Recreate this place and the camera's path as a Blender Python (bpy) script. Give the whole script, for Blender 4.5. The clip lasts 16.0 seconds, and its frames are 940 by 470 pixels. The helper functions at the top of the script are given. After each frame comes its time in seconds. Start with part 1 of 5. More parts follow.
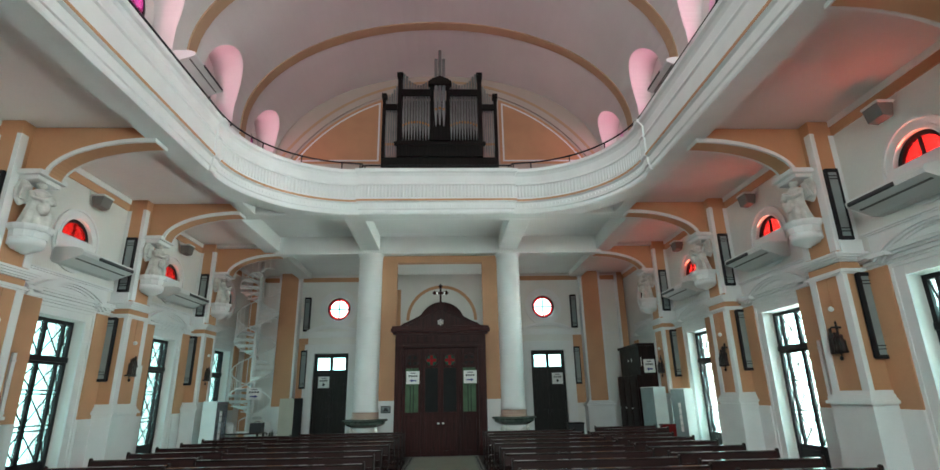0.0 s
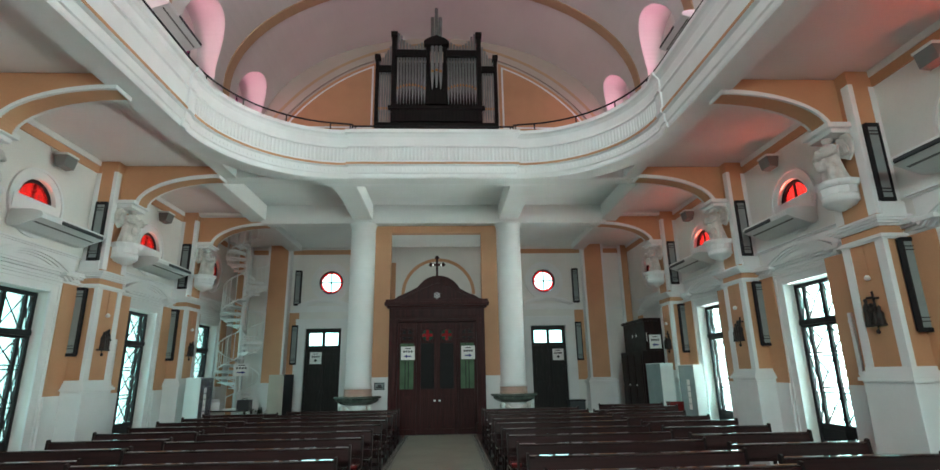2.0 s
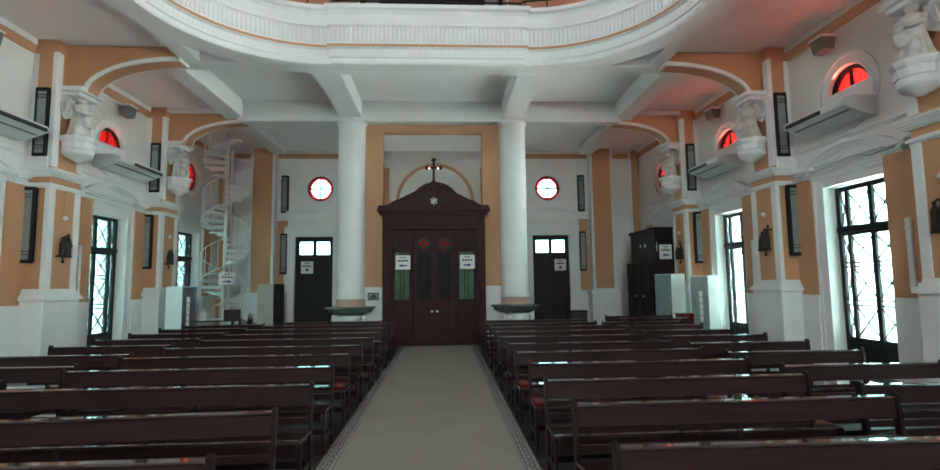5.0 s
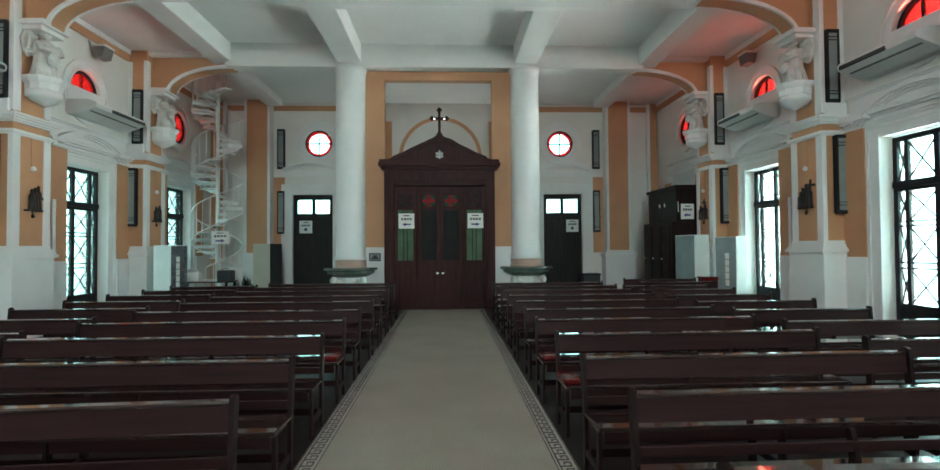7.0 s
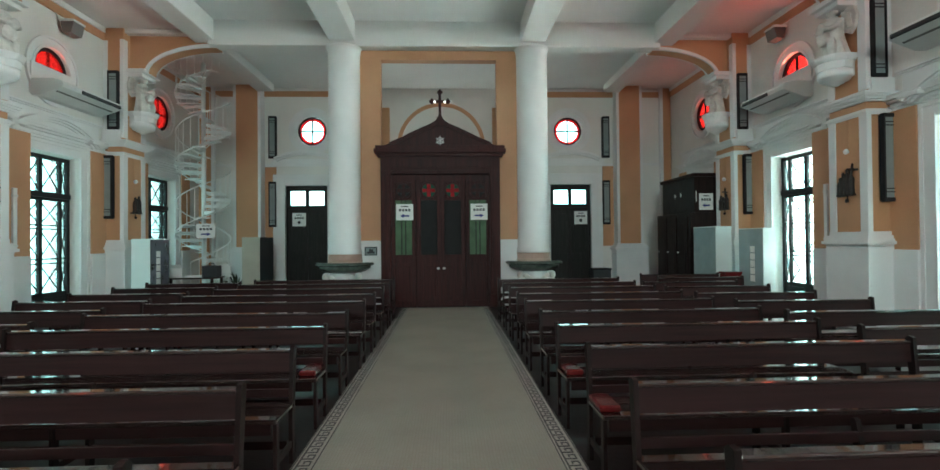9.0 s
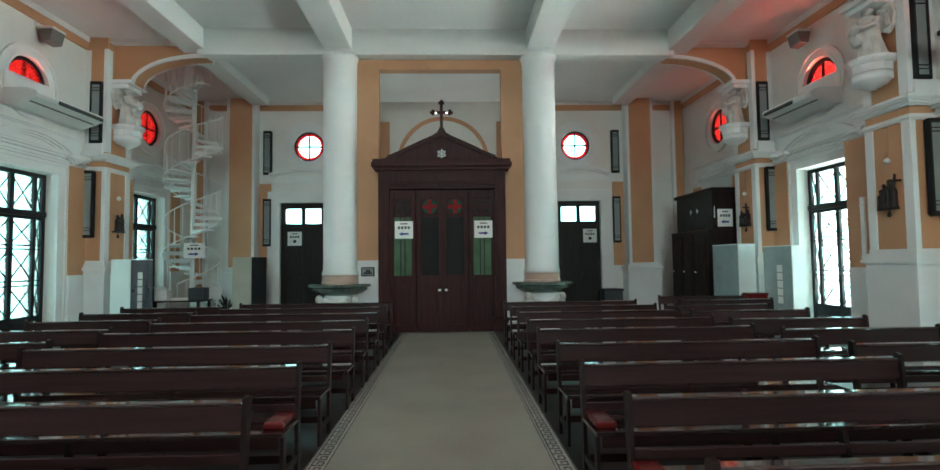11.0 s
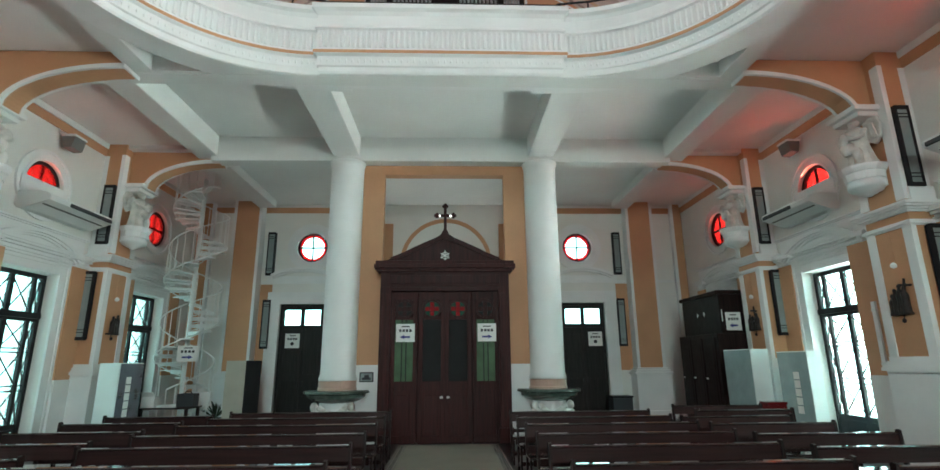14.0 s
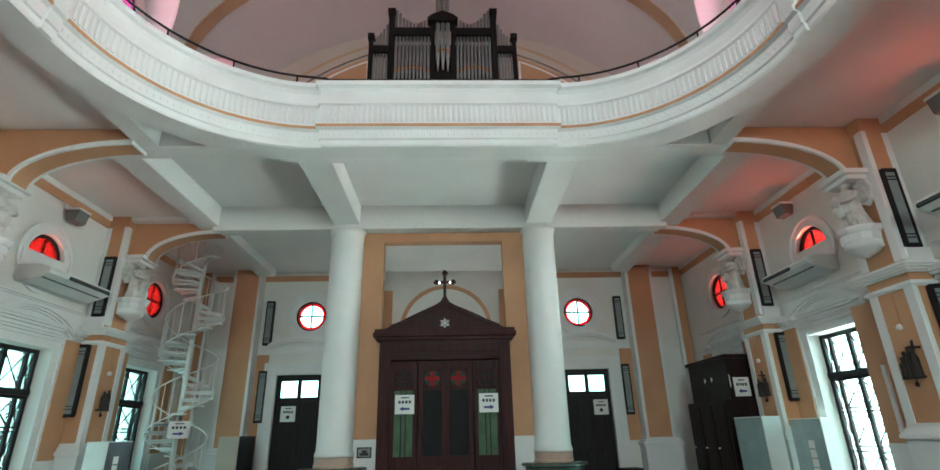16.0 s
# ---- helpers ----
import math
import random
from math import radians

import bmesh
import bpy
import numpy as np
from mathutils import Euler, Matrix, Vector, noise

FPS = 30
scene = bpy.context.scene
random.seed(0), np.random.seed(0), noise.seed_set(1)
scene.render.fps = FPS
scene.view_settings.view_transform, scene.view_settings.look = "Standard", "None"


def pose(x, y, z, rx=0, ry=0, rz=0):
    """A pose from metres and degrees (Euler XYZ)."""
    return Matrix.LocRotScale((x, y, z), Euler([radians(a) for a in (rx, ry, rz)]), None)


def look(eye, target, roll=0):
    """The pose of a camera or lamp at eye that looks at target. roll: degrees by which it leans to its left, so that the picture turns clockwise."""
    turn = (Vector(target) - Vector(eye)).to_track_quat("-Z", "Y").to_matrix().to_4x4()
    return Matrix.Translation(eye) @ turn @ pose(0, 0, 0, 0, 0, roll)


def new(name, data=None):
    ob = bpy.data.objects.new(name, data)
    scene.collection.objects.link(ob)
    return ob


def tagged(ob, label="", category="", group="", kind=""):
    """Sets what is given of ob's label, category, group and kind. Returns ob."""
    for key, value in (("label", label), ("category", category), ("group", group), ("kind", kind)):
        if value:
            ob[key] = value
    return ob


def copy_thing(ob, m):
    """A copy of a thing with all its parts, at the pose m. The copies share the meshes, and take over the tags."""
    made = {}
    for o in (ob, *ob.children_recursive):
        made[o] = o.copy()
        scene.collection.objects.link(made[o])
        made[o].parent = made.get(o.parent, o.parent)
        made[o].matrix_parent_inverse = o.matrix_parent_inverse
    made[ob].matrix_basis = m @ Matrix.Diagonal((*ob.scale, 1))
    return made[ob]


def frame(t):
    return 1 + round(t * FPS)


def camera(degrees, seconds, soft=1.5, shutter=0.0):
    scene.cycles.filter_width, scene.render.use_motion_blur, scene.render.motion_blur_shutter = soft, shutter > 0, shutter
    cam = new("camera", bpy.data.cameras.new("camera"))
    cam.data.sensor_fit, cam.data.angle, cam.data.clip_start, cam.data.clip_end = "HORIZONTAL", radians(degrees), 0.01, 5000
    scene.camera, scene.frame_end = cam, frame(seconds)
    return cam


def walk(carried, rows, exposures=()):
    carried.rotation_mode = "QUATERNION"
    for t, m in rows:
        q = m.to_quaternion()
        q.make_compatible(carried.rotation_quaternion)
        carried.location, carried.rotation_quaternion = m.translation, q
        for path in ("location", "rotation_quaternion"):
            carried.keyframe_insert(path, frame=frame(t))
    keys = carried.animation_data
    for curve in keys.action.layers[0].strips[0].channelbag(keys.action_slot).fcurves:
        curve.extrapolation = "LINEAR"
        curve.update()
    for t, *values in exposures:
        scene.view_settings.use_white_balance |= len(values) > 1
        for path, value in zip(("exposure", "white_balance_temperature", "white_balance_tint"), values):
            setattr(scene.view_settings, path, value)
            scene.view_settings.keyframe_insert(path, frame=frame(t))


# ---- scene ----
cam = camera(84.3, 16.0)
EXPOSURES = [(0, 0.14), (4, 0.19), (7, 0.27), (11, 0.29), (13.5, 0.31), (16, 0.30)]
# lamp powers; the last three belong to added fill lamps
WEST, EAST, GROUND, RED_L, RED_R, CLEAR, FILL_UPPER, PORCH_FILL, FILL_LOWER = 34.0, 110.0, 680.0, 3.0, 9.0, 24.0, 290.0, 66.0, 500.0
PATH = [
    (0, (0.333, -0.211, 1.788), (0.414, 1.698, 2.381), -1.1),
    (0.5, (0.324, 0.063, 1.794), (0.406, 1.975, 2.374), -1.1),
    (1, (0.306, 0.355, 1.777), (0.387, 2.273, 2.338), -1.0),
    (1.5, (0.337, 0.643, 1.775), (0.418, 2.566, 2.319), -0.9),
    (2, (0.321, 0.836, 1.778), (0.414, 2.767, 2.291), -1.0),
    (2.5, (0.29, 1.06, 1.813), (0.392, 3.0, 2.292), -1.2),
    (3, (0.266, 1.254, 1.798), (0.376, 3.204, 2.23), -1.4),
    (3.5, (0.286, 1.498, 1.798), (0.398, 3.459, 2.178), -1.3),
    (4, (0.295, 1.788, 1.773), (0.412, 3.759, 2.09), -1.1),
    (4.2, (0.298, 1.87, 1.781), (0.414, 3.846, 2.069), -1.0),
    (6.5, (0.244, 3.066, 1.695), (0.331, 5.063, 1.762), -0.5),
    (7, (0.224, 3.311, 1.682), (0.312, 5.308, 1.728), -0.4),
    (7.5, (0.213, 3.593, 1.684), (0.302, 5.591, 1.712), -0.4),
    (8, (0.213, 3.845, 1.659), (0.303, 5.843, 1.679), -0.5),
    (10.5, (0.232, 5.034, 1.647), (0.304, 7.031, 1.714), -0.6),
    (11, (0.244, 5.205, 1.654), (0.315, 7.202, 1.753), -0.7),
    (11.5, (0.242, 5.265, 1.681), (0.312, 7.258, 1.831), -0.6),
    (12, (0.224, 5.308, 1.685), (0.296, 7.295, 1.9), -0.5),
    (12.5, (0.204, 5.325, 1.691), (0.278, 7.304, 1.973), -0.4),
    (13, (0.184, 5.324, 1.71), (0.261, 7.292, 2.058), -0.4),
    (13.5, (0.185, 5.317, 1.72), (0.26, 7.273, 2.128), -0.4),
    (14, (0.177, 5.31, 1.726), (0.249, 7.251, 2.203), -0.5),
    (14.5, (0.187, 5.305, 1.742), (0.253, 7.231, 2.277), -0.6),
    (15, (0.178, 5.304, 1.76), (0.245, 7.212, 2.353), -0.9),
    (15.5, (0.208, 5.298, 1.782), (0.276, 7.188, 2.432), -1.2),
    (16, (0.194, 5.289, 1.774), (0.267, 7.156, 2.486), -1.4),
]
walk(cam, [(t, look(eye, target, roll)) for t, eye, target, roll in PATH], EXPOSURES)

# ---- the hall in numbers ----
XW, XO = 8.10, 8.75          # inner and outer face of the east wall
XP, PIER = 7.62, 0.89        # nave face of the piers, and their width
K = {1: 0.0, -1: 0.14}       # the west side stands a little farther out
BAY = 4.25
PIERS = [17.44 - BAY * i for i in range(6)]
YB, YF = 22.4, -8.1          # back wall, and the wall behind the walk
ZC = 7.0                     # ceiling of the aisles
GX, GY = 5.05, 13.75          # front of the galleries
VA, VZ, VH = 7.56, 11.95, 4.62   # half width, springing and rise of the vault
HALF = 0.84                  # half width of the tall windows
BAYS = [15.77 - BAY * i for i in range(5)] + [20.0]

# ---- light ----
world = bpy.data.worlds.new("sky")
scene.world = world
world.use_nodes = True
wn = world.node_tree.nodes
sky = wn.new("ShaderNodeTexSky")
sky.sky_type, sky.sun_disc, sky.sun_elevation, sky.sun_rotation = "NISHITA", False, radians(50), radians(100)
wn["Background"].inputs["Strength"].default_value = 0.12
world.node_tree.links.new(sky.outputs[0], wn["Background"].inputs["Color"])


def area(name, at, to, w, h, power, color, spread=180.0):
    d = bpy.data.lights.new(name, "AREA")
    d.shape, d.size, d.size_y, d.energy, d.color = "RECTANGLE", w, h, power, color
    d.use_shadow, d.spread = True, radians(spread)
    o = new(name, d)
    o.matrix_world = look(at, to)
    return o


DAY, BOUNCE, RED, PINK = (0.42, 1.0, 0.95), (0.90, 1.0, 0.94), (1.0, 0.16, 0.10), (1.0, 0.48, 0.55)
for y in BAYS:
    for s in (-1, 1):
        if y < 18:
            area("window_light", (s * 10.2, y, 2.6), (0, y, 2.0), 2.4, 3.6, (EAST if s > 0 else WEST) * (1.0 if y > 8 else 0.55), DAY, 100.0)
            area("ground_light", (s * 11.4, y, 0.4), (s * 2.0, y, 6.0), 3.2, 2.0, GROUND * (1.0 if s > 0 else 0.08) * (1.0 if y > 8 else 0.4), BOUNCE, 100.0)
        elif s < 0:
            area("window_light", (s * 10.2, 19.85, 2.4), (0, y, 2.0), 2.2, 3.4, 34.0, DAY)
        area("rose_light", (s * (8.02 + K[s]), y + 0.02 if y < 18 else 20.0, 5.62), (s * 5.0, y, 7.4), 0.7, 0.36, (RED_L if s < 0 else RED_R) * (1.0 if y < 18 else 0.4), RED)
        area("clerestory_light", (s * 8.05, y, 12.3), (0, y, 12.7), 1.1, 1.1, CLEAR, PINK)
# two added fill lamps behind the walk, for vault, organ, columns and pews
area("upper_fill_light", (0, -7.7, 11.6), (0, 10, 12.6), 5.6, 3.8, FILL_UPPER, (0.99, 0.98, 1.0))
area("lower_fill_light", (1.2, -7.7, 5.2), (-3.5, 17, 3.8), 3.2, 2.6, FILL_LOWER, (1.0, 0.94, 0.89))
# added lamp hidden behind the vestibule, to brighten the portal recess
area("porch_fill_light", (0, 22.2, 2.9), (0, 19.5, 6.5), 2.0, 1.2, PORCH_FILL, BOUNCE)


# ---- materials ----
def mat(name, color, rough=0.6, metal=0.0, vary=0.08, scale=3.0, fine=60.0, bump=0.02, second=None, emit=0.0, alpha=1.0, trans=0.0, piece=0.0, coat=0.0):
    """A surface with broad and fine variation and relief."""
    m = bpy.data.materials.new(name)
    m.use_nodes = True
    n, l = m.node_tree.nodes, m.node_tree.links
    b = n["Principled BSDF"]
    b.inputs["Roughness"].default_value, b.inputs["Metallic"].default_value = rough, metal
    b.inputs["Coat Weight"].default_value = coat
    geo = n.new("ShaderNodeTexCoord")
    big, small = n.new("ShaderNodeTexNoise"), n.new("ShaderNodeTexNoise")
    big.inputs["Scale"].default_value, small.inputs["Scale"].default_value = scale, fine
    big.inputs["Detail"].default_value, small.inputs["Detail"].default_value = 5, 3
    l.new(geo.outputs["Object"], big.inputs["Vector"])
    l.new(geo.outputs["Object"], small.inputs["Vector"])
    mix = n.new("ShaderNodeMix")
    mix.data_type = "RGBA"
    second = second or [c * (1 - 2.2 * vary) for c in color]
    mix.inputs[6].default_value, mix.inputs[7].default_value = (*color, 1), (*second, 1)
    ramp = n.new("ShaderNodeMapRange")
    ramp.inputs["From Min"].default_value, ramp.inputs["From Max"].default_value = 0.35, 0.75
    l.new(big.outputs["Fac"], ramp.inputs["Value"])
    l.new(ramp.outputs[0], mix.inputs[0])
    hue = n.new("ShaderNodeHueSaturation")
    val = n.new("ShaderNodeMath")
    val.operation, val.inputs[1].default_value, val.inputs[2].default_value = "MULTIPLY_ADD", vary * 1.5, 1 - vary * 0.75
    l.new(small.outputs["Fac"], val.inputs[0])
    last = val.outputs[0]
    if piece:
        info, add = n.new("ShaderNodeObjectInfo"), n.new("ShaderNodeMath")
        add.operation, add.inputs[1].default_value = "MULTIPLY_ADD", piece
        l.new(info.outputs["Random"], add.inputs[0])
        l.new(last, add.inputs[2])
        last = add.outputs[0]
    l.new(last, hue.inputs["Value"])
    l.new(mix.outputs[2], hue.inputs["Color"])
    l.new(hue.outputs[0], b.inputs["Base Color"])
    rr = n.new("ShaderNodeMath")
    rr.operation, rr.inputs[1].default_value, rr.inputs[2].default_value = "MULTIPLY_ADD", 0.25 * rough, rough * 0.88
    l.new(big.outputs["Fac"], rr.inputs[0])
    l.new(rr.outputs[0], b.inputs["Roughness"])
    if bump:
        bp = n.new("ShaderNodeBump")
        bp.inputs["Strength"].default_value, bp.inputs["Distance"].default_value = 0.35, bump
        l.new(small.outputs["Fac"], bp.inputs["Height"])
        l.new(bp.outputs[0], b.inputs["Normal"])
    if trans:
        b.inputs["Transmission Weight"].default_value = trans
        b.inputs["IOR"].default_value = 1.1
    if alpha < 1:
        b.inputs["Alpha"].default_value = alpha
    if emit:
        b.inputs["Emission Color"].default_value = (*color, 1)
        b.inputs["Emission Strength"].default_value = emit
    return m


def grain(name, dark, light, rough, along="X", coat=0.0, shine=0.4, relief=0.2):
    """Stained wood with stretched grain."""
    m = bpy.data.materials.new(name)
    m.use_nodes = True
    n, l = m.node_tree.nodes, m.node_tree.links
    b = n["Principled BSDF"]
    co, mp, nz, cr = n.new("ShaderNodeTexCoord"), n.new("ShaderNodeMapping"), n.new("ShaderNodeTexNoise"), n.new("ShaderNodeValToRGB")
    k = {"X": (0.7, 14, 14), "Y": (14, 0.7, 14), "Z": (14, 14, 0.7)}[along]
    mp.inputs["Scale"].default_value = k
    nz.inputs["Scale"].default_value, nz.inputs["Detail"].default_value = 2.0, 8
    cr.color_ramp.elements[0].position, cr.color_ramp.elements[1].position = 0.32, 0.72
    cr.color_ramp.elements[0].color, cr.color_ramp.elements[1].color = (*dark, 1), (*light, 1)
    l.new(co.outputs["Object"], mp.inputs["Vector"])
    l.new(mp.outputs[0], nz.inputs["Vector"])
    l.new(nz.outputs["Fac"], cr.inputs["Fac"])
    info, hue, mr = n.new("ShaderNodeObjectInfo"), n.new("ShaderNodeHueSaturation"), n.new("ShaderNodeMath")
    mr.operation, mr.inputs[1].default_value, mr.inputs[2].default_value = "MULTIPLY_ADD", 0.3, 0.85
    l.new(info.outputs["Random"], mr.inputs[0])
    l.new(mr.outputs[0], hue.inputs["Value"])
    l.new(cr.outputs[0], hue.inputs["Color"])
    l.new(hue.outputs[0], b.inputs["Base Color"])
    wear = n.new("ShaderNodeTexNoise")
    wear.inputs["Scale"].default_value = 4.0
    l.new(co.outputs["Object"], wear.inputs["Vector"])
    rr = n.new("ShaderNodeMath")
    rr.operation, rr.inputs[1].default_value, rr.inputs[2].default_value = "MULTIPLY_ADD", 0.2, rough - 0.1
    l.new(wear.outputs["Fac"], rr.inputs[0])
    l.new(rr.outputs[0], b.inputs["Roughness"])
    bp = n.new("ShaderNodeBump")
    bp.inputs["Strength"].default_value, bp.inputs["Distance"].default_value = relief, 0.004
    l.new(nz.outputs["Fac"], bp.inputs["Height"])
    l.new(bp.outputs[0], b.inputs["Normal"])
    b.inputs["Coat Weight"].default_value = coat
    b.inputs["Specular IOR Level"].default_value = shine
    return m


WHITE = mat("white_plaster", (0.77, 0.75, 0.715), 0.7, vary=0.05, scale=0.8, fine=25, bump=0.006)
MOULD = mat("white_moulding", (0.775, 0.77, 0.765), 0.55, vary=0.04, scale=1.5, fine=30, bump=0.004)
ORANGE = mat("ochre_paint", (0.56, 0.285, 0.150), 0.6, vary=0.07, scale=1.0, fine=30, bump=0.005)
CEIL = mat("ceiling_plaster", (0.75, 0.75, 0.735), 0.75, vary=0.05, scale=0.5, fine=20, bump=0.004)
# tan base that also holds the weaker, warmer light on the loft wall
LOFT = mat("loft_plaster_dimmed", (0.52, 0.43, 0.37), 0.75, vary=0.06, scale=0.5, fine=18, bump=0.004)
VAULT = mat("vault_plaster", (0.72, 0.70, 0.68), 0.75, vary=0.05, scale=0.35, fine=18, bump=0.004)
RIB = mat("rib_paint", (0.50, 0.33, 0.20), 0.65, vary=0.05, scale=1.0, fine=30, bump=0.004)
PEW = grain("pew_wood", (0.026, 0.0160, 0.0155), (0.042, 0.0235, 0.0220), 0.07, "X", 0.6, 0.85, 0.02)
PEWB = grain("pew_back_wood", (0.024, 0.0120, 0.0123), (0.038, 0.0170, 0.0168), 0.36, "X", 0.0, 0.10, 0.04)
PEWZ = grain("pew_post_wood", (0.013, 0.0075, 0.0075), (0.022, 0.011, 0.0105), 0.4, "Z", 0.0, 0.12, 0.06)
DARKW = grain("vestibule_wood", (0.018, 0.0050, 0.0052), (0.056, 0.0135, 0.0130), 0.5, "Z", 0.0, 0.14)
ORGANW = grain("organ_wood", (0.006, 0.005, 0.005), (0.016, 0.012, 0.011), 0.5, "Z", 0.0, 0.12)
CUPBW = grain("cupboard_wood", (0.011, 0.0062, 0.0060), (0.026, 0.0130, 0.0120), 0.5, "Z", 0.0, 0.12)
DOORW = grain("door_wood", (0.008, 0.007, 0.007), (0.022, 0.018, 0.016), 0.5, "Z", 0.0, 0.25)
IRON = mat("black_iron", (0.026, 0.026, 0.028), 0.45, metal=0.3, vary=0.1, bump=0.003)
FLOORM = mat("dark_floor_tile", (0.028, 0.022, 0.022), 0.3, vary=0.15, scale=2.0, fine=18, bump=0.003)
AISLE = mat("aisle_runner", (0.36, 0.345, 0.29), 0.38, vary=0.06, scale=1.4, fine=90, bump=0.004, second=(0.30, 0.285, 0.24))
BORDER_L = mat("border_light_tile", (0.45, 0.43, 0.38), 0.45, vary=0.08)
BORDER_D = mat("border_dark_tile", (0.05, 0.05, 0.055), 0.45, vary=0.1)
STATUE = mat("statue_plaster", (0.66, 0.64, 0.60), 0.7, vary=0.12, scale=6, fine=40, bump=0.01)
BRONZE = mat("dark_bronze", (0.03, 0.022, 0.02), 0.45, metal=0.5, vary=0.15, scale=8, bump=0.01)
GREYF = mat("grey_glass", (0.27, 0.31, 0.31), 0.25, vary=0.06, scale=4, bump=0.0)
ACM = mat("grey_enamel", (0.70, 0.72, 0.71), 0.4, vary=0.04, scale=2, fine=20, bump=0.0)
ACD = mat("dark_louvre", (0.03, 0.035, 0.04), 0.5, vary=0.05, bump=0.0)


# ---- building helpers ----
def part(name, bm, material, parent=None, label="", smooth=False):
    me = bpy.data.meshes.new(name)
    bmesh.ops.recalc_face_normals(bm, faces=bm.faces)
    bm.to_mesh(me)
    bm.free()
    if smooth:
        me.polygons.foreach_set("use_smooth", [True] * len(me.polygons))
    me.materials.append(material)
    o = new(name, me)
    if parent is not None:
        o.parent = parent
    if label:
        o["label"] = label
    return o


def thing(name, at=(0, 0, 0), label="", category="", group="", kind="", rz=0):
    e = new(name)
    e.empty_display_size = 0.2
    e.matrix_basis = pose(*at, 0, 0, rz)
    return tagged(e, label, category, group, kind)


def box(bm, x0, x1, y0, y1, z0, z1, bevel=0.0):
    v = [bm.verts.new((x, y, z)) for x in (x0, x1) for y in (y0, y1) for z in (z0, z1)]
    f = [bm.faces.new([v[i] for i in q]) for q in ((0, 1, 3, 2), (4, 6, 7, 5), (0, 4, 5, 1), (2, 3, 7, 6), (0, 2, 6, 4), (1, 5, 7, 3))]
    if bevel:
        bmesh.ops.bevel(bm, geom=list({e for q in f for e in q.edges}), offset=bevel, segments=2, profile=0.5, affect="EDGES")
    return bm


def boxes(*list_, bevel=0.0):
    bm = bmesh.new()
    for b in list_:
        box(bm, *b, bevel=bevel)
    return bm


def prism(bm, pts, axis, a, b):
    """A polygon in the plane across axis, carried from a to b. Points: (y,z) for x, (x,z) for y, (x,y) for z."""
    at = {"x": lambda p, k: (k, p[0], p[1]), "y": lambda p, k: (p[0], k, p[1]), "z": lambda p, k: (p[0], p[1], k)}[axis]
    lo, hi = [bm.verts.new(at(p, a)) for p in pts], [bm.verts.new(at(p, b)) for p in pts]
    bm.faces.new(lo)
    bm.faces.new(hi[::-1])
    n = len(pts)
    for i in range(n):
        bm.faces.new((lo[i], hi[i], hi[(i + 1) % n], lo[(i + 1) % n]))
    return bm


def lathe(bm, prof, n=24, at=(0, 0, 0), turn=None, a0=0.0, a1=2 * math.pi):
    """Rings of (radius, height) turned about z, then by turn, then moved."""
    full = abs(a1 - a0 - 2 * math.pi) < 1e-6
    cols = n if full else n + 1
    t = Matrix.Translation(at) @ (turn or Matrix())
    rings = [[bm.verts.new(t @ Vector((r * math.cos(a0 + (a1 - a0) * i / n), r * math.sin(a0 + (a1 - a0) * i / n), z))) for i in range(cols)] for r, z in prof]
    for p, q in zip(rings, rings[1:]):
        for i in range(n):
            k = (i + 1) % cols
            bm.faces.new((p[i], p[k], q[k], q[i]))
    if full:
        bm.faces.new(rings[0][::-1])
        bm.faces.new(rings[-1])
    return bm


def sweep(bm, path, prof, closed=False):
    """A closed profile of (out, z) carried along plan points (x, y); out is to the right of the way."""
    rows = []
    n = len(path)
    for i, (x, y) in enumerate(path):
        p0, p1 = path[max(i - 1, 0)], path[min(i + 1, n - 1)]
        if closed:
            p0, p1 = path[i - 1], path[(i + 1) % n]
        d0, d1 = Vector((x - p0[0], y - p0[1])), Vector((p1[0] - x, p1[1] - y))
        d0 = d0.normalized() if d0.length > 1e-9 else d1.normalized()
        d1 = d1.normalized() if d1.length > 1e-9 else d0
        t = (d0 + d1).normalized()
        k = 1 / max(0.35, t.dot(d1))
        nx, ny = t.y * k, -t.x * k
        rows.append([bm.verts.new((x + nx * o, y + ny * o, z)) for o, z in prof])
    m = len(prof)
    for a, b in zip(rows, rows[1:] + ([rows[0]] if closed else [])):
        for j in range(m):
            bm.faces.new((a[j], b[j], b[(j + 1) % m], a[(j + 1) % m]))
    if not closed:
        bm.faces.new(rows[0])
        bm.faces.new(rows[-1][::-1])
    return bm


def tube(bm, pts, r, n=6):
    """A round bar along points in space."""
    rings = []
    for i, p in enumerate(pts):
        d = Vector(pts[min(i + 1, len(pts) - 1)]) - Vector(pts[max(i - 1, 0)])
        q = d.to_track_quat("Z", "Y")
        rings.append([bm.verts.new(Vector(p) + q @ Vector((r * math.cos(2 * math.pi * k / n), r * math.sin(2 * math.pi * k / n), 0))) for k in range(n)])
    for a, b in zip(rings, rings[1:]):
        for k in range(n):
            bm.faces.new((a[k], a[(k + 1) % n], b[(k + 1) % n], b[k]))
    bm.faces.new(rings[0][::-1])
    bm.faces.new(rings[-1])
    return bm


